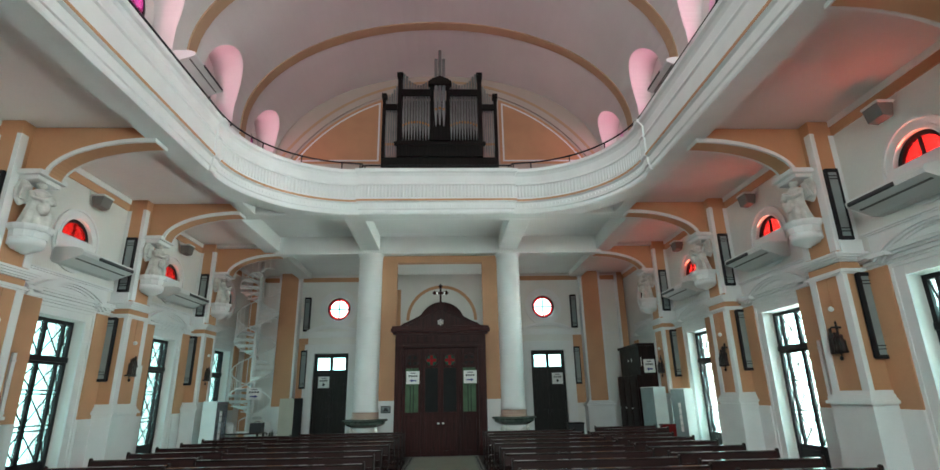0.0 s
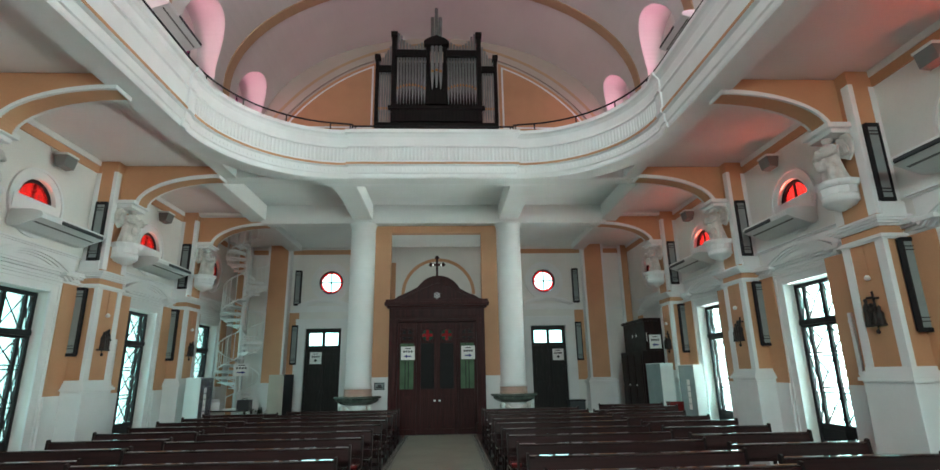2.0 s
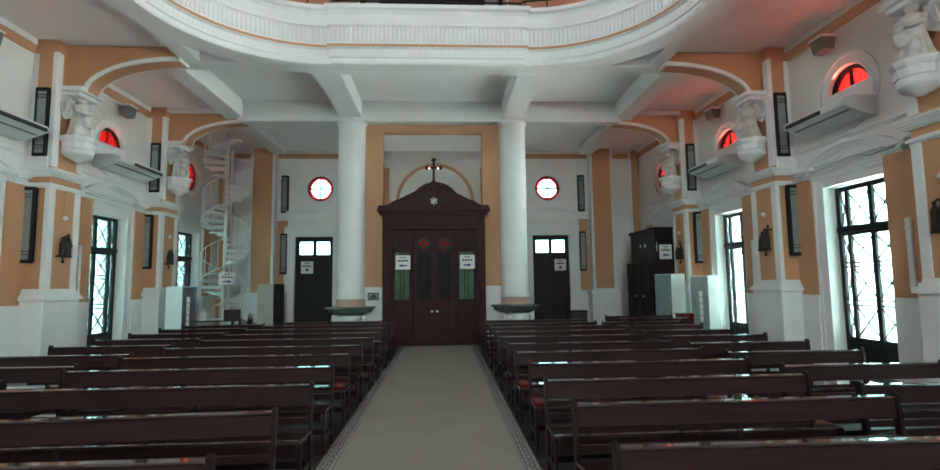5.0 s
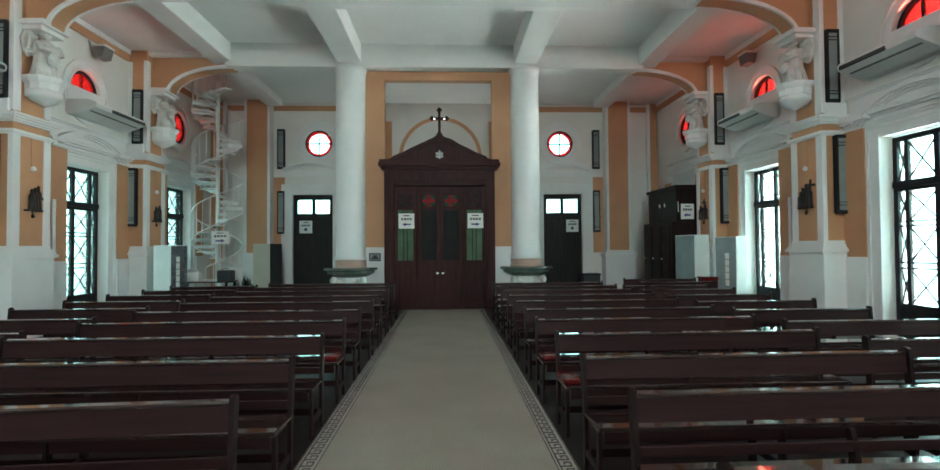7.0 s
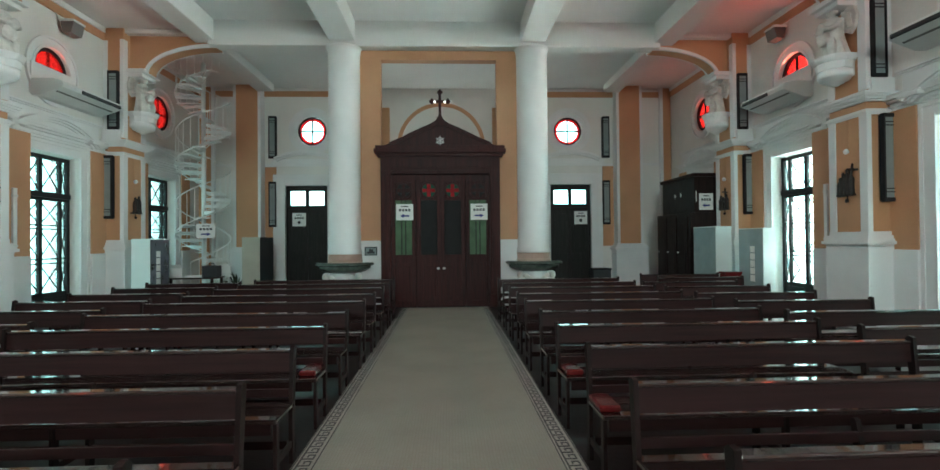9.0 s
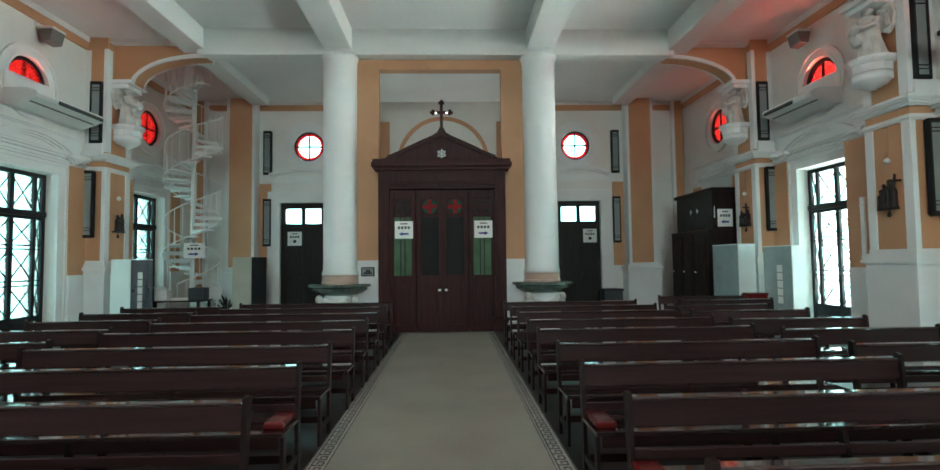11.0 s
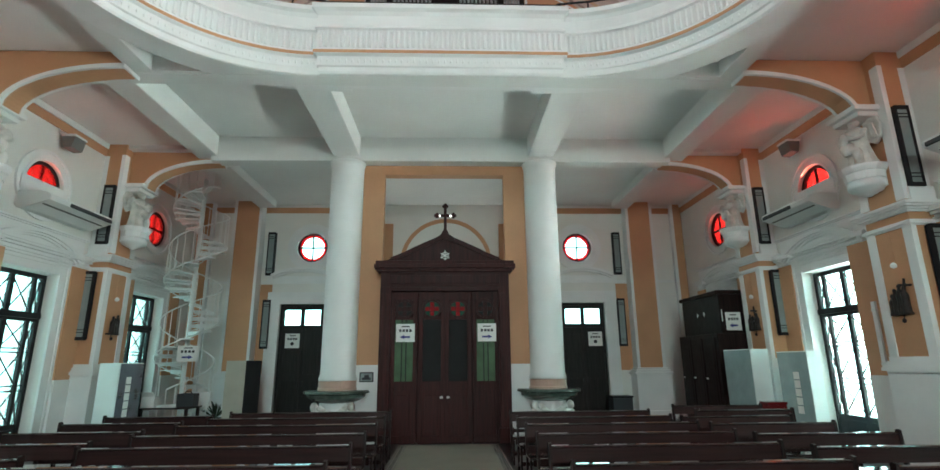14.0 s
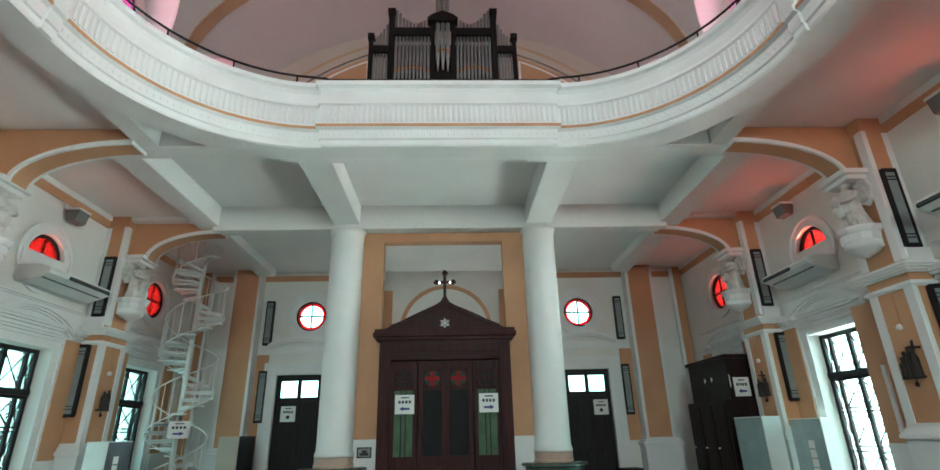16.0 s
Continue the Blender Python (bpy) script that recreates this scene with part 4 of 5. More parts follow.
for s in (-1, 1):
    for y in BAYS:
        yy = y + 0.02 if y < 18 else 20.0
        zz = 5.36 if y < 18 else 5.5
        xw = s * (XW + K[s])
        round_window("x", (xw + s * 0.09 - 0.04, yy, zz), 0.50, REDG, "window_round", ring=0.075)
        if y < 18:
            tagged(part("window_board", boxes((*sorted((xw - s * 0.05, xw + s * 0.05)), yy - 0.62, yy + 0.62, 4.75, 5.41), bevel=0.006), MOULD), "white board over the lower half of a round window", "board", kind="structure")
        t = thing("window_ring", label="white plaster ring round a window", category="moulding", group="rings", kind="structure")
        for r1, r0, o in ((0.74, 0.69, 0.05), (0.69, 0.57, 0.02), (0.57, 0.51, 0.035)):
            part("ring", disc(bmesh.new(), (xw - (o if s > 0 else 0.0), yy, zz), "x", r1, o, 40, r0), MOULD, t)
        round_window("x", (s * 8.3 - 0.04, y, 12.3), 0.81, MAGG, "window_clerestory")
    rw = round_window("y", (s * 4.45, YB + 0.08, 5.5), 0.49, PANE, "window_back")
    e = part("edge_pane", disc(bmesh.new(), (0, 0.045, 0), "y", 0.44, 0.008, 40, 0.37), REDW, rw, "red glass edge")
    e.visible_shadow = False
    t = thing("window_ring", label="white plaster ring round a window", category="moulding", group="rings", kind="structure")
    part("ring", disc(bmesh.new(), (s * 4.45, YB - 0.04, 5.5), "y", 0.80, 0.04, 40, 0.66), MOULD, t)
    part("ring", disc(bmesh.new(), (s * 4.45, YB - 0.02, 5.5), "y", 0.66, 0.02, 40, 0.505), MOULD, t)


# ---- air conditioners and loudspeakers ----
def air_conditioner(s):
    t = thing("air_conditioner", label="long grey wall-hung air conditioner with a dark louvre", category="air conditioner", group="air conditioners")
    h = 0.8 if s > 0 else 0.95
    sec = [(0.0, -0.06), (0.0, 0.28), (-0.42, 0.28), (-0.60, 0.23), (-0.64, 0.17), (-0.62, 0.10), (-0.18, -0.06)]
    part("body", prism(bmesh.new(), [(s * x, z) for x, z in sec], "y", -h + 0.025, h - 0.025), ACM, t)
    part("louvre", prism(bmesh.new(), [(s * x, z) for x, z in ((-0.615, 0.18), (-0.645, 0.175), (-0.655, 0.12), (-0.632, 0.098))], "y", -h + 0.55, h - 0.06), ACD, t, "dark louvre")
    part("end_cap", prism(bmesh.new(), [(s * x, z) for x, z in sec], "y", -h, -h + 0.025), ACM, t)
    part("end_cap", prism(bmesh.new(), [(s * x, z) for x, z in sec], "y", h - 0.025, h), ACM, t)
    part("slot", prism(bmesh.new(), [(s * x, z) for x, z in ((-0.47, 0.040), (-0.43, 0.025), (-0.43, 0.045), (-0.47, 0.06))], "y", -h + 0.08, h - 0.08), SPK, t, "grey seam below")
    return t


def speaker(s):
    t = thing("loudspeaker", label="small grey wall loudspeaker on a bracket", category="loudspeaker", group="loudspeakers on the walls")
    part("cabinet", prism(bmesh.new(), [(s * -0.36, 0.12), (s * -0.30, -0.14), (s * -0.12, -0.16), (s * -0.06, 0.12)], "y", -0.17, 0.17), SPK, t)
    part("front", boxes((min(-s * 0.37, -s * 0.05), max(-s * 0.37, -s * 0.05), -0.19, 0.19, 0.10, 0.15), bevel=0.012), ACM, t)
    part("arm", tube(bmesh.new(), [(0, 0.0, 0.05), (-s * 0.14, 0, 0.0)], 0.025), ACD, t)
    part("cable", tube(bmesh.new(), [(-s * 0.01, -0.22, 0.28), (-s * 0.05, -0.2, 0.12), (-s * 0.12, -0.1, 0.06)], 0.008), STEEL, t)
    return t


for s in (-1, 1):
    ac, sp = air_conditioner(s), speaker(s)
    for i, y in enumerate(BAYS[:4]):
        m1, m2 = pose(s * (XW + K[s] - 0.052), y + (0.17 if s > 0 else 0.33), 4.76), pose(s * (XW + K[s] - 0.002), y + 0.32, 6.42)
        if i == 0:
            ac.matrix_basis, sp.matrix_basis = m1, m2
        else:
            copy_thing(ac, m1)
            copy_thing(sp, m2)
    for y in (13.75, 9.5, 5.25):
        copy_thing(ac, pose(s * (7.56 - 0.002), y, 11.2))

# ---- gallery details ----
gp = front_path()
dense = []
for (xa, ya), (xb, yb) in zip(gp, gp[1:]):
    L = math.hypot(xb - xa, yb - ya)
    dense.append((L, xa, ya, xb, yb))
bm = bmesh.new()
lathe(bm, [(0.030, 0.0), (0.034, 0.04), (0.030, 0.28), (0.038, 0.33)], 6)
flute_me = bpy.data.meshes.new("flute")
bm.to_mesh(flute_me)
bm.free()
flute_me.materials.append(MOULD)
d, step, pos = 0.0, 0.098, 0.0
for L, xa, ya, xb, yb in dense:
    if L > 5.0 and abs(xa - xb) < 0.01:
        continue
    if L < 0.2 and abs(xa) < 2.3:
        continue
    while d < L:
        t = d / L
        x, y = xa + (xb - xa) * t, ya + (yb - ya) * t
        nx, ny = (yb - ya) / L, -(xb - xa) / L
        f = new("flute", flute_me)
        f.parent = gallery
        f.matrix_basis = pose(x + nx * 0.05, y + ny * 0.05, 7.225)
        d += step
    d -= L

# egg moulding below the ochre line
bm = bmesh.new()
d = 0.0
for L, xa, ya, xb, yb in dense:
    if L > 5.0 and abs(xa - xb) < 0.01:
        continue
    while d < L:
        t = d / L
        x, y = xa + (xb - xa) * t, ya + (yb - ya) * t
        nx, ny = (yb - ya) / L, -(xb - xa) / L
        tx, ty = (xb - xa) / L, (yb - ya) / L
        q = [(x + nx * (0.03 + o) + tx * w, y + ny * (0.03 + o) + ty * w, z) for o, w, z in ((-0.01, -0.035, 6.97), (-0.01, 0.035, 6.97), (-0.01, 0.0, 7.05), (-0.01, 0.0, 6.89), (0.018, 0.0, 6.97))]
        v = [bm.verts.new(p) for p in q]
        for f in ((0, 4, 2), (4, 1, 2), (0, 3, 4), (3, 1, 4)):
            bm.faces.new([v[k] for k in f])
        d += 0.11
    d -= L
tagged(part("egg_moulding", bm, MOULD, gallery), kind="stuff")
# vertical breaks where the curve begins
for s in (-1, 1):
    way = [(-GX, 10.70), (-GX, 10.94)] if s < 0 else [(GX, 10.94), (GX, 10.70)]
    part("break", sweep(bmesh.new(), way, [(o + 0.045, z + 0.004) if o > -0.1 else (-0.2, z) for o, z in PROF]), MOULD, gallery)

rail = thing("gallery_railing", label="thin black iron railing along the gallery ledge", category="railing")
off = []
for i, (x, y) in enumerate(gp):
    p0, p1 = gp[max(i - 1, 0)], gp[min(i + 1, len(gp) - 1)]
    t = Vector((p1[0] - p0[0], p1[1] - p0[1])).normalized()
    off.append((x - t.y * 0.05, y + t.x * 0.05))
off = [(x, y + (0.05 if abs(x) < 2.3 else 0)) for x, y in off]
sec = [off[:18], [q for q in off if abs(q[0]) < 2.25], off[-18:]]
for q in sec:
    lift = 8.36 if len(q) > 8 else 8.27
    part("rail", tube(bmesh.new(), [(x, y, lift) for x, y in q], 0.022, 6), IRON, rail)
posts = []
for x0, y0, x1, y1 in [(a[0], a[1], b[0], b[1]) for a, b in zip(off, off[1:])]:
    L = math.hypot(x1 - x0, y1 - y0)
    k = max(1, round(L / 1.0)) if L > 0.9 else 0
    posts += [(x0 + (x1 - x0) * j / k, y0 + (y1 - y0) * j / k) for j in range(k)] if k else []
posts += off[3:17:4] + [(-x, y) for x, y in off[3:17:4]] + [(-2.25, 13.8), (2.25, 13.8), (-2.1, 13.75), (2.1, 13.75)]
for x, y in posts:
    part("post", tube(bmesh.new(), [(x, y, 8.05), (x, y, 8.36 if abs(x) > 2.2 else 8.27)], 0.018, 6), IRON, rail)

# ---- end wall of the loft: ochre panels inside arched mouldings ----
EY, EZ = 21.5, 7.73
pan = thing("loft_panel", label="ochre arched wall panels with pale frames behind the organ", category="wall panel", kind="structure")
for s in (-1, 1):
    def wedge(r, x_in, z_lo, y):
        x_out = math.sqrt(r * r - (z_lo - EZ) ** 2)
        a0, a1_ = math.asin(x_in / r), math.asin(x_out / r)
        pts = [(s * r * math.sin(a), EZ + r * math.cos(a)) for a in np.linspace(a0, a1_, 24)]
        return prism(bmesh.new(), pts + [(s * x_in, z_lo)], "y", y, EY + 0.01)
    part("border", wedge(8.02, 2.72, 11.95, EY - 0.012), ORANGE, pan)
    part("frame", wedge(7.90, 2.84, 12.06, EY - 0.03), MOULD, pan)
    part("field", wedge(7.82, 2.92, 12.13, EY - 0.034), ORANGE, pan)
bm = bmesh.new()
an = np.linspace(-1.02, 1.02, 44)
for r0, r1, o in ((8.12, 8.3, 0.10), (8.3, 8.42, 0.06)):
    prism(bm, [(r0 * math.sin(a), EZ + r0 * math.cos(a)) for a in an] + [(r1 * math.sin(a), EZ + r1 * math.cos(a)) for a in an[::-1]], "y", EY - o, EY + 0.01)
part("arch_moulding", bm, LOFT, pan)
bm = bmesh.new()
prism(bm, [(8.44 * math.sin(a), EZ + 8.44 * math.cos(a)) for a in an] + [(8.56 * math.sin(a), EZ + 8.56 * math.cos(a)) for a in an[::-1]], "y", EY - 0.04, EY + 0.01)
part("arch_line", bm, RIB, pan)
# ---- pews ----
def pew(length, label):
    """A bench along x from 0 to length; back at y = 0, seat towards -y."""
    t = thing("pew", label=label, category="pew", group="pews in the nave")
    L = length
    bm = bmesh.new()
    prism(bm, [(-0.008, 0.675), (0.022, 0.675), (0.042, 0.815), (0.004, 0.815)], "x", 0.028, L - 0.028)
    part("backrest", bm, PEWB, t)
    part("top_rail", boxes((0.028, L - 0.028, -0.014, 0.062, 0.815, 0.842), bevel=0.009), PEW, t)
    part("lower_rail", boxes((0.035, L - 0.035, -0.04, -0.015, 0.49, 0.55), bevel=0.004), PEWB, t)
    part("seat", boxes((0.0, L, -0.42, -0.02, 0.415, 0.45), bevel=0.008), PEW, t)
    part("apron", boxes((0.05, L - 0.05, -0.385, -0.36, 0.33, 0.415)), PEWB, t)
    part("foot_rail", boxes((0.05, L - 0.05, -0.04, -0.015, 0.10, 0.16)), PEWB, t)
    xs = [0.0, L - 0.03] + ([L / 2 - 0.015] if L > 2.2 else [])
    for x in xs:
        end = x == 0.0 or x == L - 0.03
        bm = bmesh.new()
        top = 0.875 if end else 0.62
        prism(bm, [(-0.06, 0.0), (0.0, 0.0), (0.0, 0.42), (0.05 if end else 0.02, top - 0.02), (0.02 if end else 0.0, top), (-0.02, top - 0.01), (-0.06, 0.45)], "x", x, x + 0.03)
        part("back_leg", bm, PEWZ, t)
        part("front_leg", boxes((x + 0.001, x + 0.029, -0.41, -0.35, 0.0, 0.414), bevel=0.004), PEWZ, t)
        part("side_rail", boxes((x + 0.006, x + 0.024, -0.35, -0.06, 0.12, 0.17)), PEWZ, t)
    return t


def kneeler_cushion(at, w):
    t = thing("kneeler_cushion", at, "red vinyl kneeling cushion lying on a pew seat", "cushion", "red cushions on the pews")
    part("pad", boxes((-w / 2, w / 2, -0.15, 0.15, 0, 0.05), bevel=0.015), REDC, t)
    part("piping", boxes((-w / 2 - 0.003, w / 2 + 0.003, -0.153, 0.153, 0.02, 0.028)), REDC, t)


wood = "dark polished wooden pew with an open back"
blocks = [(1.25, 2.6, 6.23, 1.01, -5, 9), (-3.95, 3.0, 6.26, 1.05, -5, 9), (3.92, 1.85, 6.72, 1.06, -5, 7), (4.65, 1.85, 6.72, 1.06, 8, 9), (-5.95, 1.9, 6.62, 1.07, -5, 8)]
rnd = random.Random(4)
for x, L, y0, pitch, k0, k1 in blocks:
    src = None
    for k in range(k0, k1 + 1):
        y = y0 + pitch * k
        turn = rnd.uniform(-0.5, 0.5) + (3.0 if (k, L) == (0, 3.0) else 0.0)
        m = pose(x + rnd.uniform(-0.02, 0.02), y + rnd.uniform(-0.03, 0.03) - (0.15 if turn > 1 else 0.0), 0, 0, 0, turn)
        if src is None:
            src = pew(L, wood if L > 2 else "short dark wooden pew beside the aisle wall")
            src.matrix_basis = m
        else:
            copy_thing(src, m)
for x, y in ((1.33, 8.25), (1.33, 9.26), (-1.06, 9.41)):
    kneeler_cushion((x, y - 0.19, 0.451), 0.15)

# ---- organ ----
org = thing("organ", (0, 18.5, 7.6), "dark wooden pipe organ with grey metal pipes", "organ")
org.matrix_basis = pose(0, 18.5, 7.6) @ Matrix.Diagonal((0.955, 1, 1.012, 1))
Z = lambda z: z - 7.6
part("lower_case", boxes((-2.44, 2.44, 0.02, 1.4, 0, Z(10.8)), bevel=0.02), ORGANW, org)
part("impost", boxes((-1.72, 1.72, -0.06, 1.2, Z(10.8), Z(11.5)), bevel=0.02), ORGANW, org)
part("impost", boxes((-1.9, 1.9, -0.12, 0.1, Z(11.28), Z(11.42)), bevel=0.015), ORGANW, org)
part("back_panel", boxes((-1.7, 1.7, 0.5, 0.6, Z(11.5), Z(13.6))), ORGANW, org)
for s in (-1, 1):
    part("tower_post", boxes((min(s * 2.30, s * 2.44), max(s * 2.30, s * 2.44), 0.0, 0.3, Z(10.8), Z(13.5)), (min(s * 2.26, s * 2.48), max(s * 2.26, s * 2.48), -0.05, 0.34, Z(13.42), Z(13.62)), bevel=0.012), ORGANW, org)
    part("tower_post", boxes((min(s * 1.62, s * 1.80), max(s * 1.62, s * 1.80), -0.05, 0.3, Z(10.8), Z(14.45)), (min(s * 1.58, s * 1.84), max(s * 1.58, s * 1.84), -0.1, 0.34, Z(14.38), Z(14.58)), bevel=0.012), ORGANW, org)
    part("tower_post", boxes((min(s * 0.27, s * 0.40), max(s * 0.27, s * 0.40), -0.1, 0.2, Z(11.5), Z(14.1)), bevel=0.012), ORGANW, org)
    part("cross_rail", boxes((min(s * 0.40, s * 1.62), max(s * 0.40, s * 1.62), -0.13, 0.2, Z(13.48), Z(13.76)), bevel=0.012), ORGANW, org)
    part("cross_rail", boxes((min(s * 1.80, s * 2.30), max(s * 1.80, s * 2.30), -0.09, 0.2, Z(12.86), Z(13.10)), bevel=0.012), ORGANW, org)
bm = bmesh.new()
prism(bm, [(-0.5, Z(13.9)), (0.5, Z(13.9)), (0.5, Z(14.02)), (0.32, Z(14.16)), (0.0, Z(14.28)), (-0.32, Z(14.16)), (-0.5, Z(14.02))], "y", -0.30, 0.2)
part("crown", bm, ORGANW, org, "carved dark crown")
bm = bmesh.new()
prism(bm, [(-0.45, Z(11.45)), (0.45, Z(11.45)), (0.3, Z(12.0)), (0, Z(12.12)), (-0.3, Z(12.0))], "y", -0.16, 0.2)
part("crown", bm, ORGANW, org, "carved dark bracket")


def pipe(x, y, z0, z1, r, mouth):
    h = z1 - z0
    bm = lathe(bmesh.new(), [(0.25 * r, 0.0), (r, mouth - z0 - 0.12), (r, h), (r * 0.85, h), (r * 0.85, h - 0.05)], 12, (x, y, Z(z0)))
    p = part("pipe", bm, PIPE, org)
    p.data.polygons.foreach_set("use_smooth", [True] * len(p.data.polygons))
    g = part("pipe_mouth", boxes((x - r * 0.75, x + r * 0.75, y - r - 0.012, y - r * 0.6, Z(mouth) - 0.045, Z(mouth) + 0.045)), GOLD, p, "gilt mouth")


for s in (-1, 1):
    for k in range(10):
        x = s * (0.475 + 0.1185 * k)
        edge = abs(k - 3.6) / 5
        pipe(x, 0.0, 11.5, 13.98 + 0.40 * edge ** 1.5 + (0.10 if k > 7 else 0), 0.047, 12.30 - 0.14 * (abs(k - 4.5) / 4.5) ** 2)
    for k in range(5):
        pipe(s * (1.86 + 0.098 * k), 0.05, 10.82, 14.0 - 0.17 * k, 0.038, 11.35)
for k in (-1, 0, 1):
    pipe(0.165 * k, -0.12, 12.02 + 0.06 * abs(k), 15.58 - 0.42 * abs(k), 0.072, 12.85 - 0.05 * abs(k))

# ---- wooden vestibule ----
V = thing("vestibule", (0.03, 17.4, 0), "dark wooden entrance vestibule with a pediment and stained glass", "vestibule")
part("side_wall", boxes((-1.5, -1.40, 0.05, 1.9, 0, 3.78)), DARKW, V)
part("side_wall", boxes((1.40, 1.5, 0.05, 1.9, 0, 3.78)), DARKW, V)
part("roof", boxes((-1.48, 1.48, 0.1, 1.9, 3.74, 3.80)), DARKW, V)
part("back", boxes((-1.40, 1.40, 0.30, 0.36, 0, 3.74)), DARKW, V)
for s in (-1, 1):
    part("pilaster", boxes((min(s * 1.24, s * 1.5), max(s * 1.24, s * 1.5), 0.0, 0.12, 0.0, 3.45), (min(s * 1.29, s * 1.45), max(s * 1.29, s * 1.45), -0.02, 0.0, 0.5, 3.3), (min(s * 1.20, s * 1.53), max(s * 1.20, s * 1.53), -0.04, 0.12, 0, 0.32), bevel=0.006), DARKW, V)
part("architrave", boxes((-1.24, 1.24, 0.02, 0.12, 3.36, 3.45), (-1.5, 1.5, 0.0, 0.2, 3.45, 3.80), (-1.28, 1.28, -0.015, 0.0, 3.53, 3.72), bevel=0.005), DARKW, V)
bm = bmesh.new()
for o, z0, z1, w in ((0.06, 3.80, 3.88, 1.58), (0.13, 3.88, 3.98, 1.65), (0.10, 3.98, 4.06, 1.62)):
    box(bm, -w, w, -o, 0.25, z0, z1, 0.008)
part("cornice", bm, DARKW, V)
sw = [(0.0, 4.84), (0.05, 4.80), (0.10, 4.70), (0.22, 4.62), (0.5, 4.50), (0.8, 4.36), (1.1, 4.20), (1.35, 4.08), (1.5, 4.06)]
out = [(-x, z) for x, z in sw[::-1]] + sw[1:]
part("pediment", prism(bmesh.new(), out, "y", -0.05, 0.22), DARKW, V)
inn = [(-1.15, 4.08), (-0.5, 4.38), (0, 4.58), (0.5, 4.38), (1.15, 4.08)]
bm = prism(bmesh.new(), [(x * 1.12, z + 0.05) for x, z in inn[:]] + [(x, z) for x, z in inn[::-1]], "y", -0.09, -0.04)
part("raking_moulding", bm, DARKW, V)
# the monogram, a plain crossed shape
bm = bmesh.new()
for a in (0, 60, 120):
    c, q = math.cos(radians(a + 90)), math.sin(radians(a + 90))
    tube(bm, [(-0.12 * c, -0.065, 4.18 - 0.12 * q), (0.12 * c, -0.065, 4.18 + 0.12 * q)], 0.012, 6)
disc(bm, (0, -0.066, 4.18), "y", 0.085, 0.012, 20, 0.068)
part("emblem", bm, PAPER, V, "pale carved monogram")
for cx, inner in ((-0.94, False), (-0.30, True), (0.30, True), (0.94, False)):
    leaf = part("leaf", boxes((cx - 0.30, cx - 0.21, 0.1, 0.16, 0.0, 3.34), (cx + 0.21, cx + 0.30, 0.1, 0.16, 0.0, 3.34), (cx - 0.21, cx + 0.21, 0.1, 0.16, 3.16, 3.34), (cx - 0.21, cx + 0.21, 0.1, 0.16, 1.12, 1.32),
                              (cx - 0.21, cx + 0.21, 0.1, 0.16, 0.0, 0.16), (cx - 0.21, cx + 0.21, 0.12, 0.15, 0.16, 1.12), (cx - 0.15, cx + 0.15, 0.105, 0.12, 0.26, 1.02), bevel=0.004), DARKW, V)
    part("rosette", disc(bmesh.new(), (cx, 0.095, 2.95), "y", 0.215, 0.07, 28, 0.175), DARKW, leaf)
    part("rose_glass", disc(bmesh.new(), (cx, 0.13, 2.95), "y", 0.18, 0.01, 28), DGREEN if inner else BLACKG, leaf, "green stained glass" if inner else "dark stained glass")
    part("rose_cross", boxes((cx - 0.045, cx + 0.045, 0.120, 0.128, 2.79, 3.11), (cx - 0.16, cx - 0.047, 0.120, 0.128, 2.905, 2.995), (cx + 0.047, cx + 0.16, 0.120, 0.128, 2.905, 2.995)), RUBY if inner else DARKW, leaf, "ruby glass cross" if inner else "")
    for dx, dz in ((-0.062, 0), (0.054, 0), (0, 0.062), (0, -0.062)):
        part("came", boxes((cx + dx, cx + dx + 0.008, 0.116, 0.130, 2.79, 3.11)) if dx else boxes((cx - 0.16, cx + 0.16, 0.116, 0.130, 2.946 + dz, 2.954 + dz)), IRON, leaf)
    arch = [(cx + 0.225 * math.cos(q), 2.95 + 0.225 * math.sin(q)) for q in np.linspace(0, math.pi, 20)]
    part("arch_bead", prism(bmesh.new(), arch + [(x + (x - cx) * 0.16, 2.95 + (z - 2.95) * 1.16) for x, z in arch[::-1]], "y", 0.085, 0.12), DARKW, leaf)
    part("glass", boxes((cx - 0.21, cx + 0.21, 0.135, 0.145, 1.32, 2.74)), BLACKG if inner else GREENG, leaf, "dark glass" if inner else "pale green glass")
    part("spandrel", boxes((cx - 0.21, cx + 0.21, 0.11, 0.15, 2.70, 2.76)), DARKW, leaf)
    for dx in (() if inner else (-0.05, 0.05)):
        part("came", boxes((cx + dx - 0.012, cx + dx + 0.012, 0.12, 0.134, 1.32, 2.72)), IRON, leaf)
for x in (-0.075, 0.075):
    part("door_knob", boxes((x - 0.035, x + 0.035, 0.04, 0.1, 0.95, 1.0), bevel=0.01), STEEL, V, "pale metal handle")


